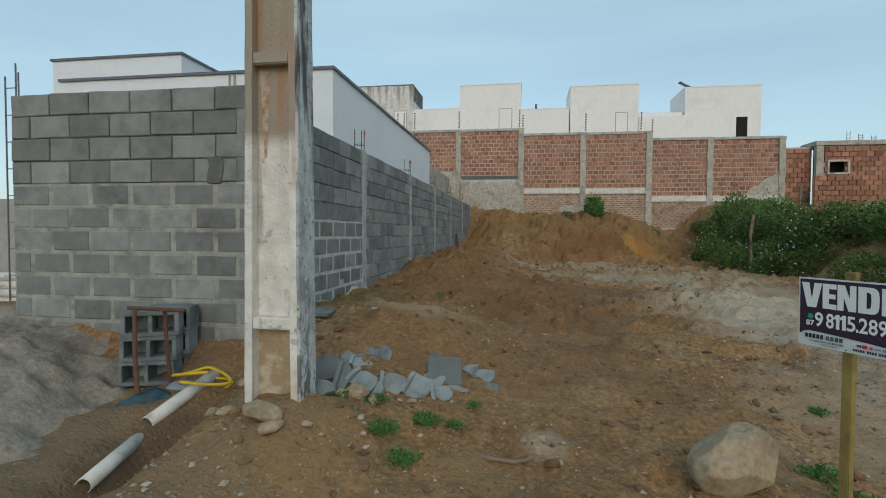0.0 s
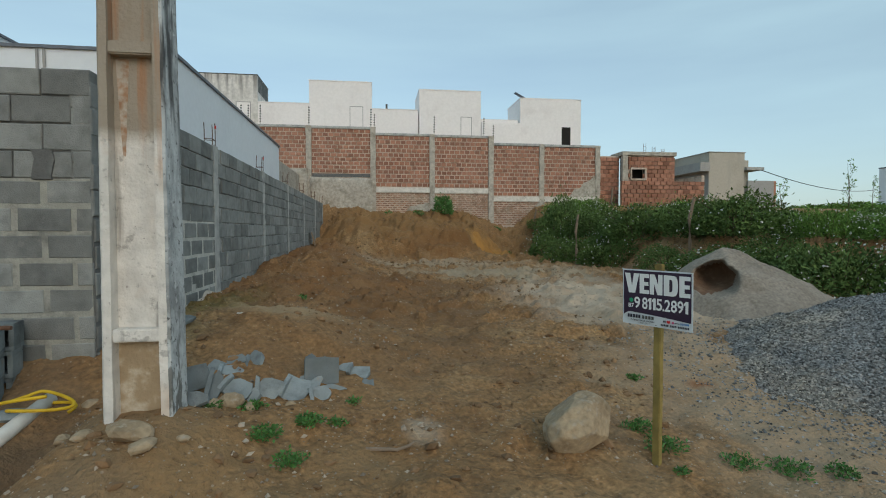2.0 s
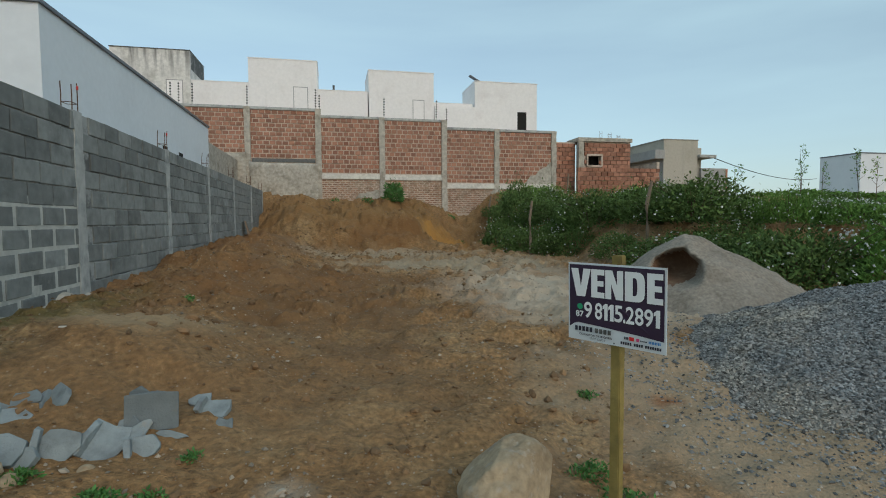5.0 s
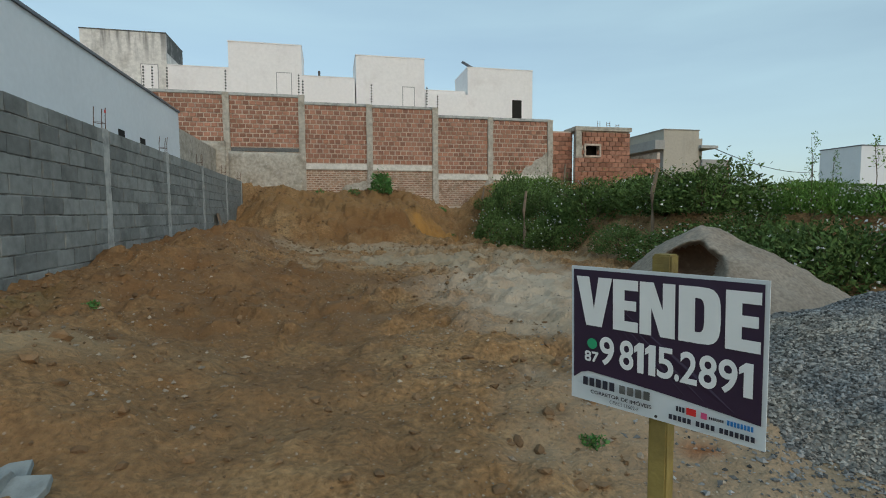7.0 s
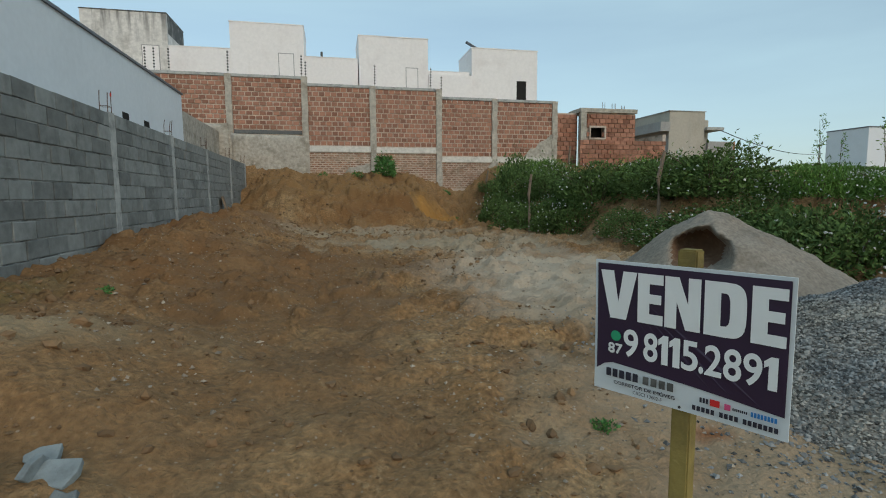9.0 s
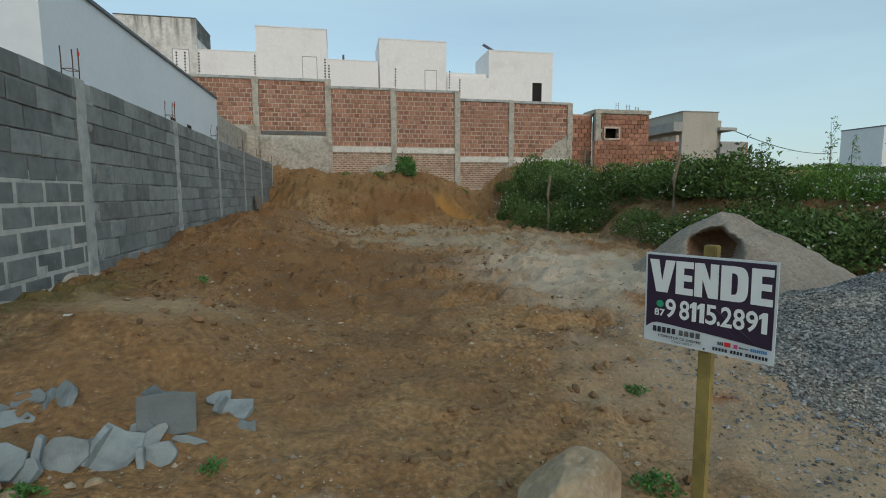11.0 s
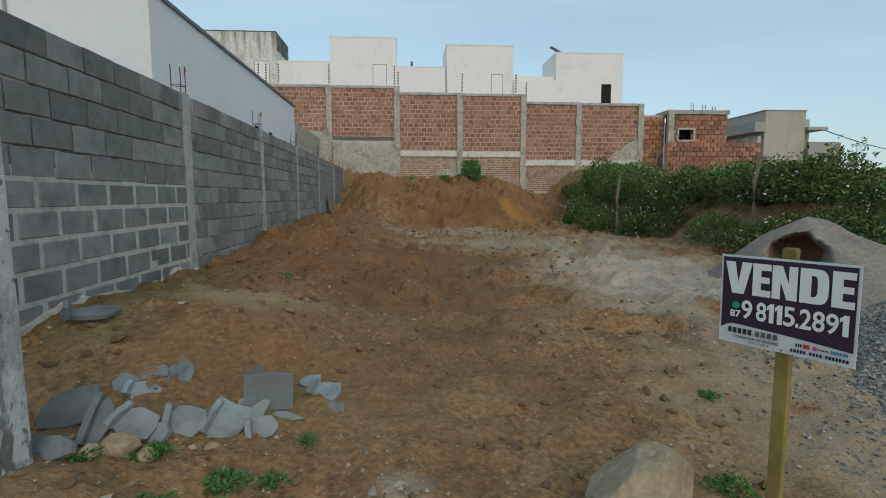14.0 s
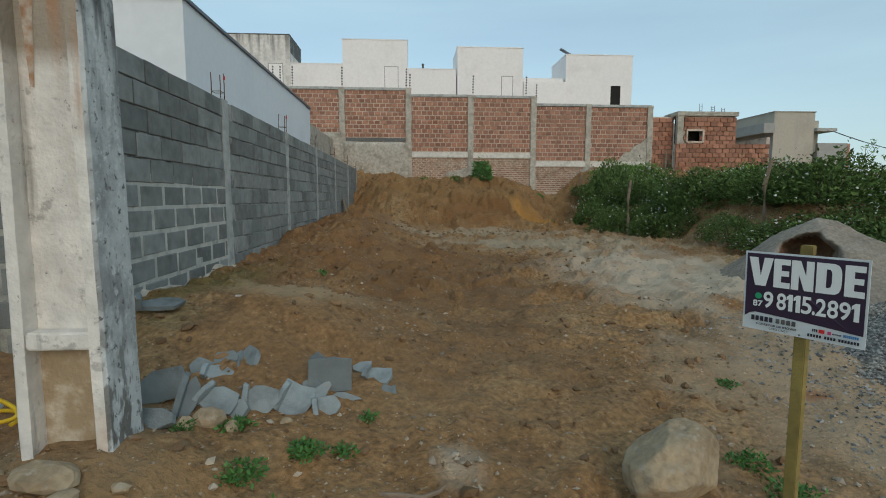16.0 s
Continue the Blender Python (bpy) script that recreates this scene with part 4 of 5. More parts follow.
def vende_sign():
    sign = empty("for_sale_sign", (1.68, 3.496, 0.225), "purple and white for-sale sign nailed to a yellowish timber post", "sign")
    bm = box_bm(-0.022, 0.024, 0.012, 0.055, -0.12, 1.25, 0.004)
    post = part("post", bm, M_post, sign, "yellow-brown timber post")
    W, Hh = 0.455, 0.355
    # board faces -y in its own space, turned to its real heading
    n = 16
    v, f = [], []
    warp = lambda x, z: 0.008 * math.sin(2.6 * x / W + 0.6) - 0.006 * (z / Hh) ** 2
    for i in range(n + 1):
        for j in range(9):
            x, z = -W / 2 + W * i / n, Hh * j / 8
            v += [(x, warp(x, z), z)]
    for i in range(n):
        for j in range(8):
            a = i * 9 + j
            f.append((a, a + 9, a + 10, a + 1))
    board = pymesh("board", v, f, M_signgrey, sign, "thin printed plastic board with worn pale edge")
    md = board.modifiers.new("thick", 'SOLIDIFY')
    md.thickness, md.offset = 0.004, -1
    board.location = (0, 0.0, 0.855)
    sheet = board

    def flat(name, pts, mat, y):
        bm = bmesh.new()
        bm.faces.new([bm.verts.new((x, y, z)) for x, z in pts])
        bmesh.ops.triangulate(bm, faces=bm.faces[:])
        bmesh.ops.subdivide_edges(bm, edges=bm.edges[:], cuts=3)
        return part(name, bm, mat, sheet)
    L, R = -W / 2 + 0.008, W / 2 - 0.008
    curve = [(L + (R - L) * k / 20, 0.082 - 0.030 * (k / 20) ** 1.3 - (0.026 if k == 0 else 0.008 if k == 1 else 0)) for k in range(21)]
    made = [flat("printed_field", [(L, Hh - 0.008)] + curve + [(R, Hh - 0.008)], M_signface, -0.0025)]
    at = lambda t: -W / 2 + t * W
    for ch, t0, t1 in zip("VENDE", (0.040, 0.263, 0.412, 0.611, 0.825), (0.258, 0.403, 0.594, 0.805, 0.973)):
        made.append(block_letter(ch, at(t0), at(t1), 0.203, 0.330, M_signwhite, sheet))
    made.append(lettering("87", L + 0.034, 0.108, 0.040, 0.028, M_signwhite, sheet, 0.03))
    for ch, t0, t1 in (("9", 0.185, 0.271), ("8", 0.302, 0.381), ("1", 0.384, 0.437), ("1", 0.443, 0.499), ("5", 0.507, 0.590), (".", 0.595, 0.618), ("2", 0.622, 0.704), ("8", 0.711, 0.793), ("9", 0.800, 0.882), ("1", 0.888, 0.947)):
        if ch == "1":
            made.append(block_letter(ch, at(t0), at(t1), 0.106, 0.180, M_signwhite, sheet))
            continue
        made.append(lettering(ch, at(t0), 0.106, (t1 - t0) * W, 0.017 if ch == "." else 0.074, M_signwhite, sheet, 0.0, "numeral", -0.006, 0.019))
    bm = bmesh.new()
    bmesh.ops.create_circle(bm, cap_ends=True, radius=0.014, segments=20, matrix=Matrix.Translation((L + 0.055, -0.006, 0.156)) @ Matrix.Rotation(radians(90), 4, 'X'))
    made.append(part("green_disc", bm, M_green, sheet))
    made.append(lettering("CORRETOR DE IM\u00d3VEIS", L + 0.052, 0.025, 0.160, 0.011, M_signink, sheet, 0.004))
    made.append(lettering("CRECI 13602-F", L + 0.105, 0.010, 0.075, 0.009, M_signink, sheet))
    marks = [(0.268, 0.289, 0.037, 0.049, M_signink, 3), (0.291, 0.312, 0.035, 0.051, M_red, 1), (0.322, 0.335, 0.035, 0.049, M_pink, 1), (0.339, 0.370, 0.038, 0.044, M_signink, 8), (0.376, 0.428, 0.036, 0.047, M_blue, 8)]
    marks += [(0.030, 0.122, 0.043, 0.065, M_signink, 5), (0.130, 0.212, 0.043, 0.064, M_grime, 4), (0.252, 0.304, 0.014, 0.026, M_signink, 5), (0.312, 0.354, 0.014, 0.026, M_signink, 4), (0.361, 0.432, 0.014, 0.026, M_signink, 7)]
    for x0, x1, z0, z1, m, count in marks:
        step = (x1 - x0) / count
        for k in range(count):
            a, b = L + x0 + step * k, L + x0 + step * (k + (0.74 if count > 1 else 1))
            made.append(flat("print_bar", [(a, z0), (b, z0), (b, z1), (a, z1)], m, -0.006))
    for ob in made:
        for vt in ob.data.vertices:
            vt.co.y += warp(vt.co.x, vt.co.z)
    bm = bmesh.new()
    bmesh.ops.create_icosphere(bm, subdivisions=1, radius=0.004, matrix=Matrix.Translation((0.005, -0.006, 0.012)))
    part("nail", bm, M_wire, sheet)
    sign.rotation_euler = (0, 0, math.atan2(-0.396, 0.222))
    return sign


vende_sign()

# ---- piles ----
def pile(name, label, cx, cy, rx, ry, height, mat, n, bumps, shape=1.3, ridge=None, steep=1.0):
    t = np.linspace(-1.25, 1.25, n)
    U, V = np.meshgrid(t, t, indexing="ij")
    X, Y = cx + U * rx, cy + V * ry
    R = np.hypot(np.where(U < 0, U * steep, U), V) + 0.18 * fbm(X, Y, 0.8, 3)
    Z = height * np.clip(1 - np.clip(R, 0, 1.3) ** shape, -0.25, 1)
    if ridge is not None:
        Z = np.maximum(Z, ridge(X, Y))
    Z = terrain(X, Y, False) + Z - 0.05 + bumps * (fbm(X, Y, 2.2, 3) + 0.5 * fbm(X, Y, 8, 3))
    ob = pymesh(name, np.stack([X.ravel(), Y.ravel(), Z.ravel()], 1).tolist(), grid_faces(n, n).tolist(), mat, smooth=True)
    return ob, X, Y, Z


sand, SX, SY, SZ = pile("sand_heap", "", 5.35, 7.75, 1.9, 1.5, 0.92, [M_sand, M_hollow_brown], 150, 0.12, 1.25, None, 1.75)
tagged(sand, "grey-brown sand pile with a dark hollow dug into it", "sand pile")
# the hollow: dug along the way the diggers faced
dig = Vector((0.62, 0.76, 0.05)).normalized()
across = Vector((dig.y, -dig.x, 0)).normalized()
mouth = Vector((4.78, 7.2, 0.98))
for v in sand.data.vertices:
    d = v.co - mouth
    u, w, k = d.dot(across) / 0.31, d.z / 0.25, d.dot(dig)
    r = math.hypot(u, w) + 0.25 * noise.noise(v.co * 4)
    if r < 1.0 and -0.6 < k < 0.75:
        v.co += dig * (0.62 * (1 - r ** 4)) + Vector((0, 0, -0.10 * (1 - r ** 2)))
# faces inside the hollow take the darker brown
for p in sand.data.polygons:
    d = p.center - mouth
    if math.hypot(d.dot(across) / 0.31, (d.z + 0.04) / 0.25) + 0.25 * noise.noise(p.center * 4) < 0.93 and p.center.y - 0.3 * p.center.x > 5.85:
        p.material_index = 1

gravel, VX, VY, VZ = pile("gravel_heap", "", 5.95, 4.95, 2.4, 2.0, 1.06, M_gravel_base, 130, 0.12, 1.05)
tagged(gravel, "grey crushed-stone gravel heap spilling over the dirt", "gravel pile")
left_sand, *_ = pile("sand_heap", "", -4.3, 3.35, 1.9, 1.5, 0.74, M_sand, 110, 0.3, 1.2)
tagged(left_sand, "lumpy grey sand heap beside the block wall", "sand pile")


def scatter(name, label, category, pts, radii, mat, seed, squash=0.7, parent=None):
    """Many small angular stones joined in one mesh."""
    rng = np.random.default_rng(seed)
    bm = bmesh.new()
    bmesh.ops.create_icosphere(bm, subdivisions=1, radius=1)
    base = np.array([v.co[:] for v in bm.verts])
    tri = np.array([[v.index for v in f.verts] for f in bm.faces])
    bm.free()
    octa = np.array([[1, 0, 0], [-1, 0, 0], [0, 1, 0], [0, -1, 0], [0, 0, 1], [0, 0, -1]], float)
    otri = np.array([[0, 2, 4], [2, 1, 4], [1, 3, 4], [3, 0, 4], [2, 0, 5], [1, 2, 5], [3, 1, 5], [0, 3, 5]])
    vs, fs, off = [], [], 0
    for (x, y, z), r in zip(pts, radii):
        b, t = (base, tri) if r > 0.022 else (octa, otri)
        s = r * (0.7 + 0.6 * rng.random(3)) * np.array([1, 1, squash])
        q = b * (1 + 0.7 * (rng.random((len(b), 1)) - 0.5)) * s
        a = rng.random() * 6.28
        c, n = math.cos(a), math.sin(a)
        tilt = rng.normal(0, 0.35)
        q = q @ np.array([[c, n, 0], [-n, c, 0], [0, 0, 1]])
        q = q @ np.array([[1, 0, 0], [0, math.cos(tilt), math.sin(tilt)], [0, -math.sin(tilt), math.cos(tilt)]])
        vs.append(q + (x, y, z))
        fs.append(t + off)
        off += len(b)
    ob = pymesh(name, np.concatenate(vs).tolist(), np.concatenate(fs).tolist(), mat, parent)
    return tagged(ob, label, category, kind="stuff")


rng = np.random.default_rng(11)


def height_on(X, Y, Z, x, y):
    u = np.clip((x - X[0, 0]) / (X[1, 0] - X[0, 0]), 0, X.shape[0] - 1.001)
    v = np.clip((y - Y[0, 0]) / (Y[0, 1] - Y[0, 0]), 0, Y.shape[1] - 1.001)
    i, j = u.astype(int), v.astype(int)
    u, v = u - i, v - j
    return (Z[i, j] * (1 - u) + Z[i + 1, j] * u) * (1 - v) + (Z[i, j + 1] * (1 - u) + Z[i + 1, j + 1] * u) * v


# crushed stone over the heap and its foot
gxs, gys = rng.normal(5.0, 1.1, 70000), rng.normal(4.7, 0.95, 70000)
hz = height_on(VX, VY, VZ, gxs, gys)
tz = terrain(gxs, gys)
keep = (gxs > 2.5) & (gxs < 7.6) & (gys > 2.9) & (gys < 7.2) & ((hz > tz - 0.01) | (rng.random(70000) < 0.22))
gxs, gys, zz = gxs[keep], gys[keep], np.maximum(hz, tz)[keep]
scatter("gravel", "loose angular grey crushed stones on the heap", "gravel", np.stack([gxs, gys, zz + 0.004], 1), 0.007 + 0.013 * rng.random(len(gxs)) ** 2.5, M_gravel, 5)

# pebbles and clods on the dirt
px, py = rng.uniform(-2.0, 5.0, 11000), 2.4 + 15 * rng.random(11000) ** 1.8
w = vnoise(px * 1.3, py * 1.3) + 0.25 * (px > 1.5)
keep = w > 0.42
px, py = px[keep], py[keep]
scatter("pebbles", "pale pebbles scattered over the dirt", "pebbles", np.stack([px, py, terrain(px, py) + 0.002], 1), 0.004 + 0.017 * rng.random(len(px)) ** 6 + 0.0003 * py, M_stone, 6)
px, py = rng.uniform(-2.0, 4.5, 8000), 2.6 + 20 * rng.random(8000) ** 1.2
keep = (vnoise(px * 0.9 + 50, py * 0.9) > 0.42) & (py > 2.8) & (px < 2.0 + 0.25 * (py - 3))
px, py = px[keep], py[keep]
scatter("clods", "brown earth clods lying on the dirt", "clods", np.stack([px, py, terrain(px, py) + 0.004], 1), 0.006 + 0.036 * rng.random(len(px)) ** 6 + 0.0008 * py, M_clod, 8)


def rock(name, label, category, at, size, mat, seed, turn=0, detail=4, rough=0.22, group=""):
    bm = bmesh.new()
    bmesh.ops.create_icosphere(bm, subdivisions=detail, radius=1)
    o = Vector((seed * 3.7, seed * 1.9, 0))
    cr = random.Random(seed)
    cuts = [(Vector((cr.gauss(0, 1), cr.gauss(0, 1), cr.gauss(0.2, 0.8))).normalized(), cr.uniform(0.66, 0.86)) for _ in range(9)]
    for v in bm.verts:
        d = v.co.normalized()
        k = 1 + rough * noise.noise(d * 1.1 + o) + rough * 0.5 * noise.noise(d * 2.7 + o) + rough * 0.16 * noise.noise(d * 8 + o)
        k = min(k, 1.08 + 0.04 * noise.noise(d * 4 + o))
        q = d * k
        for n_, h_ in cuts:
            over = q.dot(n_) - h_
            if over > 0:
                q = q - n_ * over * 0.96
        v.co = Vector((q.x * size[0], q.y * size[1], q.z * size[2]))
    ob = part(name, bm, mat, smooth=detail > 2)
    ob.matrix_world = pose(*at, 0, 0, turn)
    return tagged(ob, label, category, group)


rock("boulder", "rounded tan granite boulder resting on the dirt", "boulder", (1.25, 3.67, 0.42), (0.245, 0.205, 0.205), M_boulder, 4, 15, 5)
for i, (x, y, s) in enumerate(((-1.29, 3.30, 0.10), (-1.2, 3.2, 0.06), (-1.55, 3.35, 0.05), (-1.68, 3.42, 0.045), (-1.05, 3.32, 0.035))):
    rock("stone", "brown broken stone lying at the foot of the pole", "stone", (x, y, ground_z(x, y) + s * 0.3), (s * 1.3, s, s * 0.6), M_boulder, 20 + i, 40 * i, 2, 0.4, "stones at the pole")


# ---- broken concrete blocks in a row ----
def shard_data(seed, w, h, d, kind):
    """A broken shell of hollow block: a thin ragged slab, some with a broken web behind one edge."""
    r = random.Random(seed)
    bm = bmesh.new()

    def slab(pts, y0, y1, turn=None):
        a = [Vector((x, y0, z)) for x, z in pts]
        b = [Vector((x * r.uniform(0.9, 1.02), y1 + r.uniform(-0.004, 0.004), z * r.uniform(0.9, 1.02))) for x, z in pts]
        if turn:
            a, b = [turn(p) for p in a], [turn(p) for p in b]
        a, b = [bm.verts.new(p) for p in a], [bm.verts.new(p) for p in b]
        bm.faces.new(a)
        bm.faces.new(b[::-1])
        for k in range(len(pts)):
            m = (k + 1) % len(pts)
            bm.faces.new((a[m], a[k], b[k], b[m]))

    if kind == "whole":
        out = [(-w / 2, 0), (w / 2, 0), (w / 2 * 0.99, h * 0.97), (w * 0.1, h * 1.0), (-w / 2, h * 0.99)]
    else:
        n = r.choice((7, 8, 9))
        out = []
        for k in range(n):
            a = 2 * math.pi * (k + r.uniform(0.15, 0.85)) / n - 2.3
            c, q = math.cos(a), math.sin(a)
            m = 1 / max(abs(c), abs(q)) * r.uniform(0.62, 1.05)
            out.append((c * m * w / 2, h / 2 + q * m * h / 2))
    slab(out, 0, 0.036)
    if kind in ("L", "whole"):
        web = [(0, 0.02), (d * 0.9, h * 0.06), (d, h * 0.5), (d * r.uniform(0.5, 0.8), h * 0.85), (0, h * 0.93)]
        slab(web, 0, 0.028, lambda p: Vector((-w / 2 * 0.8 + p.y, (0.024 + p.x) if kind == "whole" else 0.01 - p.x, p.z)))
    if kind == "whole":
        slab(web, 0, 0.028, lambda p: Vector((w / 2 * 0.9 - p.y, 0.024 + p.x, p.z)))
        slab([(-w * 0.46, 0), (w * 0.2, 0), (w * 0.1, h * 0.7), (-w * 0.25, h * 1.08), (-w * 0.46, h * 0.95)], d, d + 0.028)
    bmesh.ops.recalc_face_normals(bm, faces=bm.faces[:])
    bmesh.ops.bevel(bm, geom=bm.edges[:], offset=0.003, segments=1, affect='EDGES')
    return bm


# x, y, width, height, kind, tilt x, tilt y, turn
SHARDS = (
    (-0.45, 4.40, 0.25, 0.20, "whole", -5, 2, 12), (-0.21, 4.52, 0.18, 0.13, "L", -58, 5, -15), (-0.28, 4.68, 0.13, 0.10, "slab", -50, 0, 10), (-0.12, 4.44, 0.12, 0.08, "slab", -45, 5, -5),
    (-0.35, 4.35, 0.17, 0.05, "slab", -25, 10, -12), (-0.43, 4.23, 0.18, 0.13, "L", -30, -10, 5), (-0.53, 4.26, 0.09, 0.19, "slab", -45, 35, 0), (-0.66, 4.20, 0.20, 0.22, "L", -50, 15, -10), (-0.57, 4.37, 0.11, 0.11, "slab", -35, 0, 0), (-0.48, 4.34, 0.09, 0.15, "slab", -25, -40, 0),
    (-0.79, 4.16, 0.21, 0.18, "L", -26, 5, 8), (-0.89, 4.07, 0.16, 0.13, "slab", -32, -8, -5), (-1.02, 4.06, 0.22, 0.17, "L", -55, 22, -20), (-1.11, 3.99, 0.12, 0.27, "L", -38, 12, 10), (-1.28, 4.18, 0.30, 0.20, "slab", -14, -8, 15), (-1.17, 3.81, 0.17, 0.11, "slab", -35, 5, -10),
    (-1.23, 4.45, 0.14, 0.12, "slab", -35, 30, 10), (-1.10, 4.40, 0.19, 0.12, "L", -60, 3, 5), (-1.07, 4.52, 0.15, 0.11, "slab", -55, -10, 10), (-0.95, 4.52, 0.16, 0.17, "L", -52, -35, -10), (-0.72, 4.30, 0.10, 0.09, "slab", -60, 12, 40))
for i, (x, y, w_, h_, kind, tx, ty, tz_) in enumerate(SHARDS):
    ob = part("broken_block", shard_data(100 + i, w_ * (1 if kind == "whole" else 1.05), h_ * (1 if kind == "whole" else 1.05), 0.10 if kind == "whole" else 0.06, kind), M_block_pale)
    ob.matrix_world = pose(x, y - 0.05, ground_z(x, y - 0.05) - 0.012, tx, ty, tz_)
    tagged(ob, "nearly whole grey hollow block standing in the dirt" if kind == "whole" else "broken piece of grey concrete block lying in the dirt", "broken block", "broken blocks")
ob = part("broken_block", shard_data(180, 0.36, 0.17, 0.10, "L"), M_block_pale)
ob.matrix_world = pose(-1.68, 4.98, ground_z(-1.68, 4.98) + 0.06, -70, 0, 25)
tagged(ob, "broken grey block lying beside the block wall", "broken block", "broken blocks")
for i, (x, y, r_) in enumerate(((-0.98, 3.94, 0.07), (-1.07, 3.88, 0.05), (-0.86, 3.93, 0.04), (-1.24, 3.74, 0.03), (-0.62, 4.05, 0.03))):
    rock("stone", "tan lump of stone among broken blocks", "stone", (x, y, ground_z(x, y) + r_ * 0.25), (r_ * 1.3, r_, r_ * 0.9), M_boulder, 50 + i, 50 * i, 2, 0.4, "stones among the blocks")
ob = part("paper_scrap", box_bm(-0.045, 0.045, -0.015, 0.015, 0, 0.01, 0.003), M_band)
ob.matrix_world = pose(-1.23, 5.25, ground_z(-1.23, 5.25) + 0.002, 0, 3, 10)
tagged(ob, "small white chip lying on the dirt", "chip")
ob = part("twig", tube_bm([(-0.14, 0, 0.02), (-0.05, 0.01, 0.012), (0.05, -0.01, 0.015), (0.12, 0.02, 0.025), (0.15, 0.06, 0.03)], [0.012, 0.012, 0.011, 0.009, 0.005], 7), M_stake)
ob.matrix_world = pose(0.02, 3.58, ground_z(0.02, 3.58), 0, 0, -5)
tagged(ob, "dry forked stick lying on the dirt", "stick")
ob = part("board_scrap", box_bm(-0.02, 0.02, -0.22, 0.22, 0, 0.62, 0.004), M_stake)
ob.matrix_world = pose(-1.9, 17.3, ground_z(-1.9, 17.3) - 0.05, 0, -14, 6)
tagged(ob, "weathered board leaning against the block wall", "board")

# pale rubble crumbs
cxs, cys = rng.normal(0.24, 0.10, 60), rng.normal(3.93, 0.13, 60)
scatter("rubble", "pale rubble crumbs spilled on the dirt", "rubble", np.stack([cxs, cys, terrain(cxs, cys) + 0.004], 1), 0.005 + 0.022 * rng.random(60) ** 5, M_stone, 15)

# ---- stakes along the bush edge ----
for x, y, hgt, lean in ((5.75, 14.5, 1.45, 2), (6.95, 11.0, 1.42, 4), (6.9, 21.8, 1.2, 3), (9.8, 20.5, 1.6, 1)):
    z = ground_z(x, y)
    ob = part("wooden_stake", tube_bm([(0, 0, -0.1), (0.015, 0, hgt * 0.3), (-0.01, 0.01, hgt * 0.65), (math.tan(radians(lean)) * hgt, 0, hgt)], [0.045, 0.04, 0.04, 0.032], 8), M_stake)
    ob.location = (x, y, z)
    tagged(ob, "rough grey wooden stake driven into the ground", "stake", "fence stakes")


# ---- stack, pipe, hose and clutter at the block wall ----
def hollow_block(at, turn):
    ob = empty("hollow_block", (0, 0, 0), "grey hollow concrete block stacked with others", "concrete block", "stacked blocks")
    W, D, Hh, t = 0.39, 0.19, 0.185, 0.03
    for nm, x0, x1, y0, y1, z0, z1 in (("face_shell", -W / 2, W / 2, -D / 2, D / 2, 0, t), ("face_shell", -W / 2, W / 2, -D / 2, D / 2, Hh - t, Hh), ("end_web", -W / 2, -W / 2 + t, -D / 2, D / 2, t, Hh - t), ("end_web", W / 2 - t, W / 2, -D / 2, D / 2, t, Hh - t), ("middle_web", -t / 2, t / 2, -D / 2, D / 2, t, Hh - t), ("bottom", -W / 2 + t, W / 2 - t, D / 2 - 0.02, D / 2 - 0.005, t, Hh - t)):
        part(nm, box_bm(x0, x1, y0, y1, z0, z1, 0.003), M_block_pale, ob)
    ob.matrix_world = pose(*at, 0, 0, turn)
    return ob


z0 = ground_z(-2.72, 4.2)
for k in range(3):
    hollow_block((-2.72 + 0.012 * k, 4.2, z0 + 0.0 + 0.188 * k), 18 + 4 * k)
for k in range(3):
    hollow_block((-2.75 + 0.012 * k, 4.42, z0 + 0.0 + 0.188 * k), 15)
bars = empty("rusty_stand", (-2.5, 4.0, z0), "rusty bent steel bar stand leaning on stacked blocks", "steel stand")
part("rail", tube_bm([(-0.22, -0.02, 0.61), (0.22, 0.0, 0.60)], 0.014, 8), M_rebar, bars)
part("leg", tube_bm([(-0.14, -0.05, 0.61), (-0.10, -0.1, 0.3), (-0.03, -0.16, -0.03)], 0.016, 8), M_rebar, bars)
part("leg", tube_bm([(0.02, 0.05, 0.60), (0.03, 0.06, 0.3), (0.05, 0.08, -0.03)], 0.014, 8), M_rebar, bars)


def pipe_piece(a, b, r, label):
    bm = bmesh.new()
    A, B = Vector(a), Vector(b)
    q = (B - A).normalized().to_track_quat('Z', 'Y')
    rings = []
    for p, rad in ((A, r), (B, r), (B, r * 0.9), (A, r * 0.9)):
        rings.append([bm.verts.new(p + q @ Vector((rad * math.cos(k * math.pi / 9), rad * math.sin(k * math.pi / 9), 0))) for k in range(18)])
    for i in range(4):
        u, w_ = rings[i], rings[(i + 1) % 4]
        for k in range(18):
            bm.faces.new((u[k], u[(k + 1) % 18], w_[(k + 1) % 18], w_[k]))
    bmesh.ops.recalc_face_normals(bm, faces=bm.faces[:])
    return tagged(part("drain_pipe", bm, M_pvc, smooth=True), label, "pipe", "drain pipes")


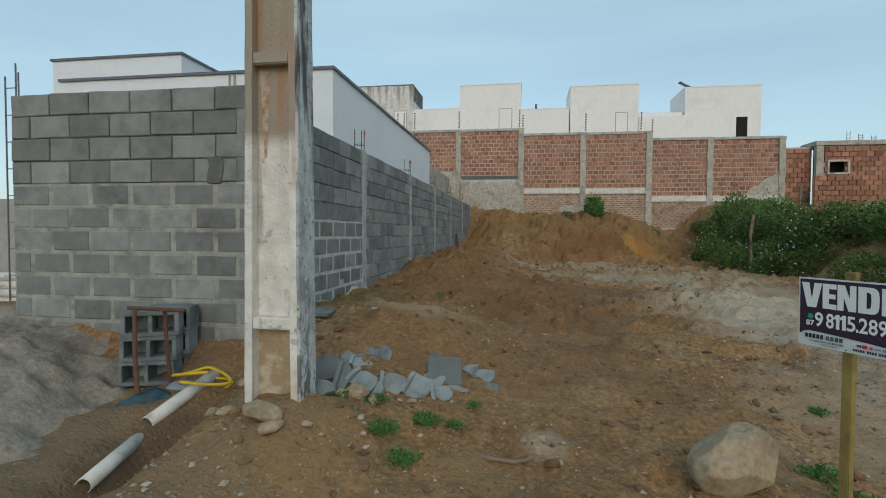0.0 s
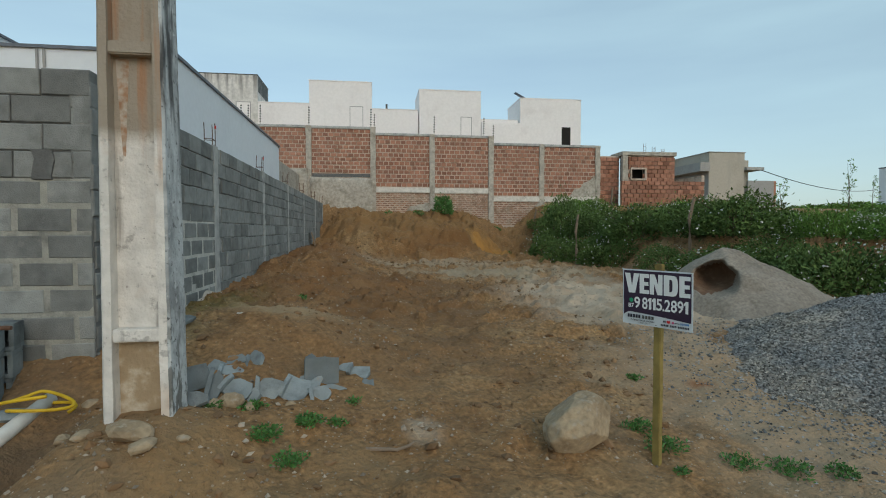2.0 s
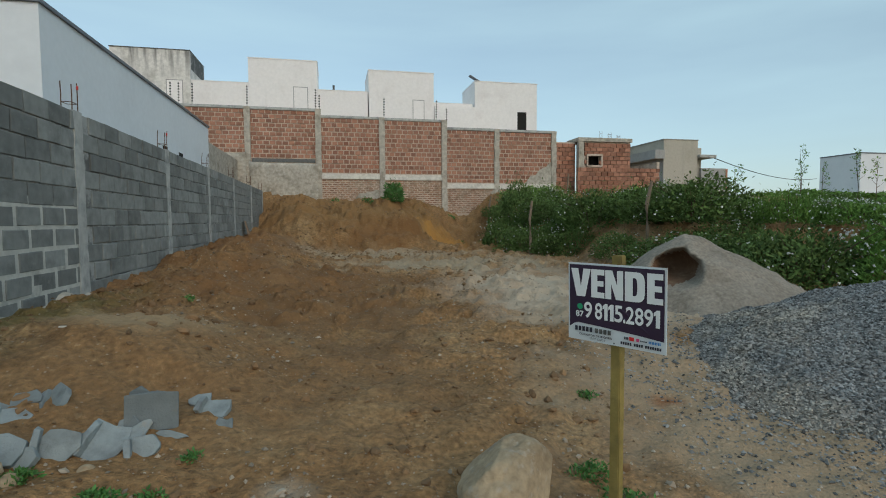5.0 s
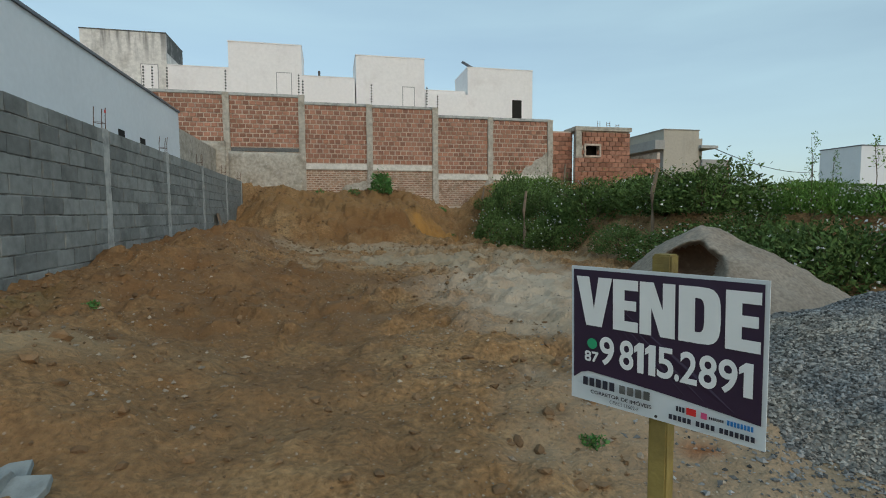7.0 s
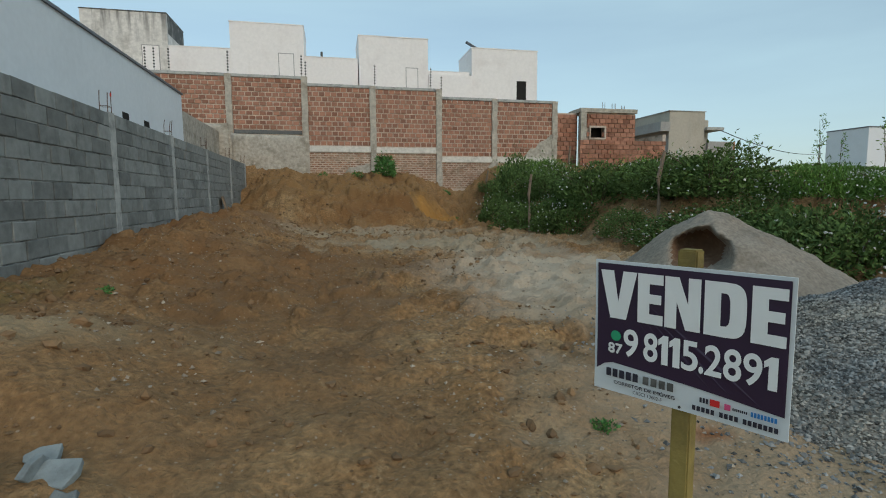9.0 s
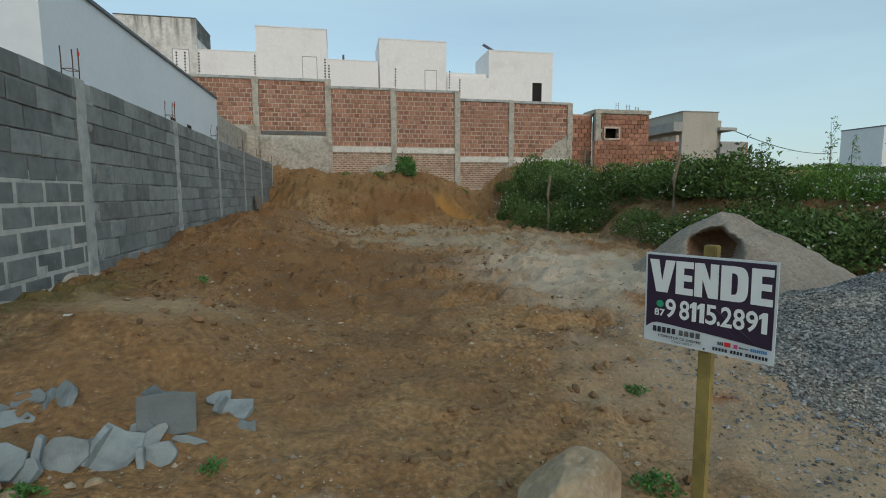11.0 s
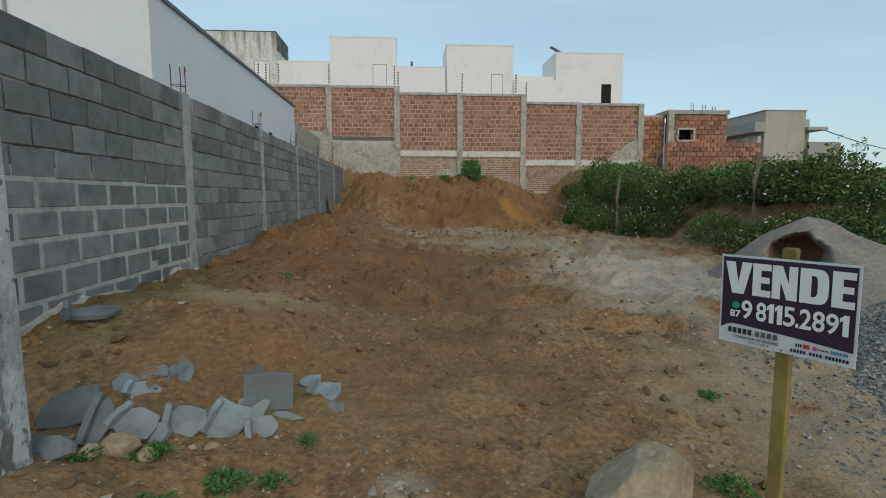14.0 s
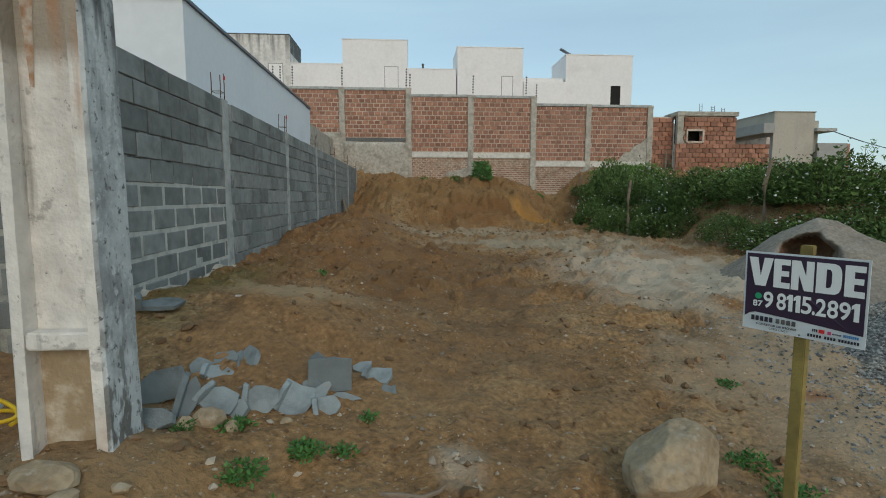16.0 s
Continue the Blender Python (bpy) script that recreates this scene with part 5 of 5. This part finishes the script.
pipe_piece((-2.12, 2.98, 0.34), (-2.25, 3.55, 0.37), 0.043, "short dirty white plastic drain pipe with an open end")
pipe_piece((-2.25, 3.58, 0.43), (-2.22, 4.25, 0.56), 0.046, "white plastic drain pipe lying in a trench")
hz0 = ground_z(-2.15, 4.05)
pts = [(-2.2 + 0.18 * math.cos(a) + 0.04 * math.sin(2.3 * a), 4.08 + 0.13 * math.sin(a), hz0 + 0.05 + 0.012 * k + 0.03 * math.sin(1.7 * a)) for k, a in enumerate(np.linspace(0, 11.5, 70)) if True]
pts = [(x, y, hz0 + 0.03 + 0.0018 * i + 0.02 * math.sin(i * 0.3)) for i, (x, y, _) in enumerate(pts)]
tagged(part("hose", tube_bm(pts, 0.011, 8), M_hose, smooth=True), "yellow flexible hose coiled on the ground", "hose")
rock("tarpaulin_bundle", "crumpled dark blue tarpaulin bundle beside stacked blocks", "tarpaulin", (-2.5, 3.85, 0.44), (0.19, 0.13, 0.12), M_tarp, 9, 20, 4, 0.35)
rock("stone", "flat grey stone slab lying on the pipe", "stone", (-2.32, 4.05, 0.53), (0.12, 0.09, 0.045), M_block_pale, 31, 25, 2, 0.35)
rock("stone", "grey stone lying by the wall foot", "stone", (-1.95, 4.25, 0.5), (0.09, 0.07, 0.05), M_boulder, 33, 25, 2, 0.35)

# neighbour's yard beyond the wall's end
yard = part("wall_yard", box_bm(-12, -4.9, 8.2, 8.35, 0, 2.2), M_grey)
tagged(yard, "grey rendered wall in the neighbouring yard", "wall", kind="structure")
rebar = empty("rebar_column", (-5.58, 5.6, 0.3), "tall grey reinforcement cage standing in the yard", "rebar")
for dx, dy in ((-0.07, 0), (0.07, 0), (0, 0.09)):
    part("bar", tube_bm([(dx, dy, -0.1), (dx, dy, 3.15 + dx)], 0.009, 6), M_coping, rebar)
for k in range(10):
    part("tie", tube_bm([(-0.08, 0, 0.25 + 0.3 * k), (0.08, 0, 0.25 + 0.3 * k)], 0.006, 5), M_coping, rebar)
cor = empty("corrugated_sheet", (-5.6, 5.9, 0.5), "stacked pale corrugated sheets leaning in the yard", "roof sheet")
for k in range(6):
    part("sheet", tube_bm([(-0.6, 0, 0.1 + 0.1 * k), (0.5, 0, 0.1 + 0.1 * k)], 0.05, 10), M_pvc, cor)


# ---- plants ----
def leaves(n, radius, height, size, seed, up=0.2, hollow=0.55, aspect=0.42, lobes=5):
    """Leaf blades (two triangles each, folded) filling an uneven mound with gaps."""
    rng = np.random.default_rng(seed)
    d = rng.normal(size=(n, 3))
    d[:, 2] = np.abs(d[:, 2]) * 1.0
    d /= np.linalg.norm(d, axis=1)[:, None]
    ctr = rng.normal(size=(lobes, 3))
    ctr[:, 2] = np.abs(ctr[:, 2])
    ctr /= np.linalg.norm(ctr, axis=1)[:, None]
    lump = (0.72 + 0.42 * np.max(np.exp(6 * (d @ ctr.T - 1)), axis=1))
    r = (hollow + (1 - hollow) * rng.random(n) ** 0.5) * lump
    r = np.where(rng.random(n) < 0.06, r * (1.08 + 0.25 * rng.random(n)), r)
    p = d * r[:, None] * np.array([radius, radius, height])
    a = rng.random(n) * 6.28
    dirv = np.stack([np.cos(a), np.sin(a), rng.normal(up, 0.5, n)], 1) + 0.6 * d
    dirv /= np.linalg.norm(dirv, axis=1)[:, None]
    side = np.cross(dirv, rng.normal(size=(n, 3)))
    side /= np.linalg.norm(side, axis=1)[:, None]
    s = size * (0.6 + 0.8 * rng.random(n))[:, None]
    v = np.stack([p, p + dirv * s * 0.5 + side * s * aspect / 2, p + dirv * s, p + dirv * s * 0.5 - side * s * aspect / 2], 1).reshape(-1, 3)
    f = (np.array([[0, 1, 2, 3]])[None] + 4 * np.arange(n)[:, None, None]).reshape(-1, 4)
    return v, f


def twigs(n, radius, height, seed, thick=1.0):
    rng = random.Random(seed)
    bm = bmesh.new()
    for _ in range(n):
        a, k = rng.random() * 6.28, rng.uniform(0.4, 0.95)
        e = Vector((math.cos(a) * radius * k, math.sin(a) * radius * k, height * rng.uniform(0.5, 0.98)))
        tube_bm([(0.1 * radius * math.cos(a), 0.1 * radius * math.sin(a), -0.15 * radius), e * 0.55 + Vector((0, 0, 0.1 * radius)), e], [0.014 * thick, 0.009 * thick, 0.003 * thick], 5, bm)
    return bm


def bush(name, label, category, group, n, radius, height, size, seed, leaf, flowers=0, up=0.2, aspect=0.42):
    ob = empty(name, (0, 0, -500), label, category, group)
    v, f = leaves(n, radius, height, size, seed, up, aspect=aspect)
    pymesh("foliage", v.tolist(), f.tolist(), leaf, ob)["kind"] = "stuff"
    part("stem_cluster", twigs(12, radius, height, seed, min(1, radius)), M_stem, ob)["kind"] = "stuff"
    if flowers:
        rng = np.random.default_rng(seed + 1)
        d = rng.normal(size=(flowers, 3))
        d[:, 2] = np.abs(d[:, 2])
        d /= np.linalg.norm(d, axis=1)[:, None]
        p = d * np.array([radius, radius, height]) * (0.95 + 0.12 * rng.random(flowers))[:, None]
        c, s = p, np.full((flowers, 3), 0.015) * (0.6 + 0.8 * rng.random((flowers, 1)))
        vv, ff = boxes(c, s)
        pymesh("flowers", (vv + rng.normal(0, 0.006, vv.shape)).tolist(), ff.tolist(), M_flower, ob, "tiny white flower heads")["kind"] = "stuff"
    return ob


KINDS = [bush("bush", "dense dark green bush of small leaves", "bush", "bushes beside the lot", 5600, 0.95, 0.80, 0.066, 200 + k, M_leaf, 70 * (k % 3), 0.3) for k in range(5)]
GRASSY = [bush("bush", "bright green leafy weeds dotted with white flowers", "bush", "weeds beside the lot", 5200, 1.0, 0.62, 0.085, 230 + k, M_grass, 170, 0.7, 0.2) for k in range(4)]
FARKIND = [bush("bush", "distant green weeds in the open field", "bush", "weeds in the field", 1100, 1.0, 0.6, 0.2, 260 + k, M_grass, 0, 0.6, 0.25) for k in range(3)]
prng = random.Random(12)
spots = []
y = 7.0
while y < 24:
    x = 7.0 + (0.0 if y > 10 else (10 - y) * 0.55)
    if y > 13:
        x = 6.4
    while x < 8 + 14:
        spots.append((x + prng.uniform(-0.3, 0.3), y + prng.uniform(-0.35, 0.35)))
        x += 0.9 + 0.035 * (x - 6)
    y += 0.88
for x, y in spots:
    if y > 21.8 and x > 10.5 or (y > 22.3):
        continue
    if x < 7.1 and 11.9 < y < 12.5:
        continue
    if x < 7.3 and y > 18.6:
        continue
    edge = x < 8.4
    if edge and prng.random() < 0.15:
        continue
    kinds = KINDS if (edge or prng.random() < 0.1) else GRASSY
    src = prng.choice(kinds)
    s = prng.uniform(0.62, 1.2) * (1.1 if edge else 1.0)
    hs = s * prng.uniform(0.8, 1.15) * (0.85 if x > 9 else 1) * (0.82 if (12.5 < x < 18 and y > 14) else 1)
    hs *= (0.78 + 0.34 * min(1, max(0, (y - 12) / 5))) * (0.62 + 1.0 * float(vnoise(np.array([x * 0.55]), np.array([y * 0.55]))[0]))
    z = ground_z(x, y) - 0.05
    copy_thing(src, pose(x, y, z, prng.uniform(-6, 6), prng.uniform(-6, 6), prng.uniform(0, 360)) @ Matrix.Diagonal((s, s, hs, 1)))
# the far field of weeds
for _ in range(110):
    x, y = prng.uniform(20, 48), prng.uniform(8, 40)
    if y > 24 and x < 25:
        continue
    s = prng.uniform(1.6, 2.4)
    copy_thing(prng.choice(FARKIND), pose(x, y, ground_z(x, y) - 0.1, 0, 0, prng.uniform(0, 360)) @ Matrix.Diagonal((s, s, s * 0.38, 1)))
for ob in KINDS + GRASSY + FARKIND:
    for ch in list(ob.children):
        bpy.data.objects.remove(ch)
    bpy.data.objects.remove(ob)

def tall_weed(x, y, hgt, seed):
    r = random.Random(seed)
    ob = empty("tall_weed", (x, y, ground_z(x, y)), "tall thin weed stalk standing above the bushes", "weed", "tall weed stalks")
    bm, tips = bmesh.new(), []
    tube_bm([(0, 0, -0.1), (0.03, 0, hgt * 0.5), (r.uniform(-0.1, 0.1), 0, hgt)], [0.014, 0.011, 0.004], 5, bm)
    for k in range(9):
        z, a = hgt * (0.55 + 0.05 * k), r.uniform(0, 6.28)
        e = Vector((0.03 + 0.28 * (1.1 - z / hgt) * math.cos(a) + 0.05 * math.cos(a), 0.28 * (1.1 - z / hgt) * math.sin(a), z + 0.16))
        tube_bm([(0.03, 0, z), e], [0.006, 0.003], 4, bm)
        tips.append(e)
    part("stalk", bm, M_stem, ob)
    v, f = [], []
    for e in tips:
        lv, lf = leaves(10, 0.08, 0.09, 0.07, r.randrange(9999), 0.4, 0.2)
        f += (lf + len(v)).tolist()
        v += (lv + np.array(e)).tolist()
    pymesh("foliage", v, f, M_grass, ob)["kind"] = "stuff"


for i, (x, y, hgt) in enumerate(((15.2, 15.0, 2.2), (15.6, 15.4, 1.7), (17.4, 16.2, 1.9), (14.2, 12.4, 1.7), (14.9, 11.2, 1.9), (13.2, 9.8, 1.6), (16.4, 13.6, 1.7), (12.6, 14.8, 1.5))):
    tall_weed(x, y, hgt, 700 + i)

wall_shrub = bush("shrub", "small round green shrub growing at the foot of the brick wall", "shrub", "", 1300, 0.45, 0.8, 0.12, 300, M_weed)
wall_shrub.location = (2.9, 21.9, ground_z(2.9, 21.9))
for i, (x, y, r) in enumerate(((1.9, 22.6, 0.25), (5.4, 22.6, 0.25), (0.6, 22.7, 0.2), (5.0, 19.4, 0.25))):
    b = bush("weed", "small green weed tuft on the dirt", "weed", "weeds on the dirt", 120, r, 0.2, 0.09, 310 + i, M_weed)
    b.location = (x, y, ground_z(x, y))


def weed(x, y, r, n, seed):
    ob = empty("weed", (x, y, ground_z(x, y)), "small leafy green weed growing in the dirt", "weed", "weeds on the dirt")
    v, f = leaves(n * 3, r * 1.1, r * 0.55, 0.026, seed, 0.25, 0.15, 0.45)
    pymesh("foliage", v.tolist(), f.tolist(), M_weed, ob)["kind"] = "stuff"
    part("stem_cluster", twigs(6, r, r * 0.45, seed, 0.18), M_weed, ob)["kind"] = "stuff"


for i, (x, y, r, n) in enumerate(((-0.47, 3.76, 0.09, 110), (-0.70, 3.55, 0.10, 120), (-0.30, 3.84, 0.06, 50), (-0.85, 3.95, 0.08, 70), (-1.07, 3.84, 0.07, 50), (-0.52, 3.36, 0.10, 90), (1.83, 3.96, 0.12, 110), (1.86, 3.68, 0.14, 130), (2.25, 3.45, 0.11, 90), (2.55, 3.4, 0.13, 110), (2.3, 4.88, 0.07, 50), (1.80, 3.38, 0.05, 30), (-0.21, 4.14, 0.06, 30), (-0.95, 7.0, 0.07, 50), (0.15, 2.95, 0.07, 60), (2.85, 3.3, 0.1, 80))):
    weed(x, y, r, n, 400 + i)

# ---- distance ----
def tree_line(r0, r1, h, count, seed, label):
    rng = np.random.default_rng(seed)
    vs, fs, off = [], [], 0
    bm = bmesh.new()
    bmesh.ops.create_icosphere(bm, subdivisions=2, radius=1)
    base = np.array([v.co[:] for v in bm.verts])
    tri = np.array([[v.index for v in f.verts] for f in bm.faces])
    bm.free()
    for _ in range(count):
        a = radians(rng.uniform(8, 75))
        R = rng.uniform(r0, r1)
        s = h * rng.uniform(0.5, 1.2)
        q = base * (1 + 0.5 * (rng.random((len(base), 1)) - 0.5)) * np.array([s * 1.3, s * 1.3, s]) + (R * math.sin(a), R * math.cos(a), float(terrain(np.array([R * math.sin(a)]), np.array([R * math.cos(a)]))[0]) + s * 0.4)
        vs.append(q)
        fs.append(tri + off)
        off += len(base)
    ob = pymesh("backdrop_trees", np.concatenate(vs).tolist(), np.concatenate(fs).tolist(), M_far)
    tagged(ob, label, "trees", kind="stuff")


tree_line(90, 160, 2.2, 160, 1, "far line of low trees with haze in their colour")
tree_line(300, 600, 6, 160, 2, "distant woods on the horizon with haze in their colour")

# ---- mortar patch in the front wall, footing strip of the side wall ----
bm = box_bm(-2.50, -2.37, FRONT_Y - 0.012, FRONT_Y + 0.02, 2.06, 2.275)
bmesh.ops.subdivide_edges(bm, edges=bm.edges[:], cuts=5, use_grid_fill=True)
for v in bm.verts:
    v.co += Vector((noise.noise(v.co * 14), 0.3 * noise.noise(v.co * 19), noise.noise(v.co * 16 + Vector((4, 0, 0))))) * 0.02
part("mortar_patch", bm, M_mortar_dark, wall_front, "brown mortar filling a missing half block")
v, f, ys = [], [], np.linspace(4.8, 7.6, 40)
for k, yy in enumerate(ys):
    w_ = 0.06 + 0.05 * noise.noise(Vector((yy * 3, 0, 0)))
    zz = ground_z(SIDE_X + 0.02, yy) + 0.03 + 0.03 * noise.noise(Vector((yy * 2, 5, 0)))
    v += [(SIDE_X - 0.01, yy, zz), (SIDE_X + w_ * 0.6, yy, zz - 0.015), (SIDE_X + w_, yy, zz - 0.16)]
    if k:
        a = 3 * k
        f += [(a - 3, a - 2, a + 1, a), (a - 2, a - 1, a + 2, a + 1)]
pymesh("footing", v, f, M_rough, wall_side, "pale concrete footing strip along the wall", True)

# ---- the blocks of the two walls, one by one ----
lay_blocks(wall_front, lambda u, z, jut: pose(-4.44 + u, FRONT_Y + jut, z), 2.33, 12, 2.87, lambda u: 2.07)
pointed = lambda u: 1.87 if u < 7.5 - FRONT_Y else 0.0
rest = lay_blocks(wall_side, lambda u, z, jut: pose(SIDE_X - jut, FRONT_Y + u, z, 0, 0, 90), 17.2, 11, WALL_TOP, pointed, COLGAPS, 10.6)
if rest:
    vs, fs, off = [], [], 0
    for me, m in rest:
        vs += [tuple(m @ v.co) for v in me.vertices]
        fs += [tuple(i + off for i in p.vertices) for p in me.polygons]
        off += len(me.vertices)
    tagged(pymesh("blocks", vs, fs, M_block, wall_side, "further grey concrete blocks"), kind="stuff")
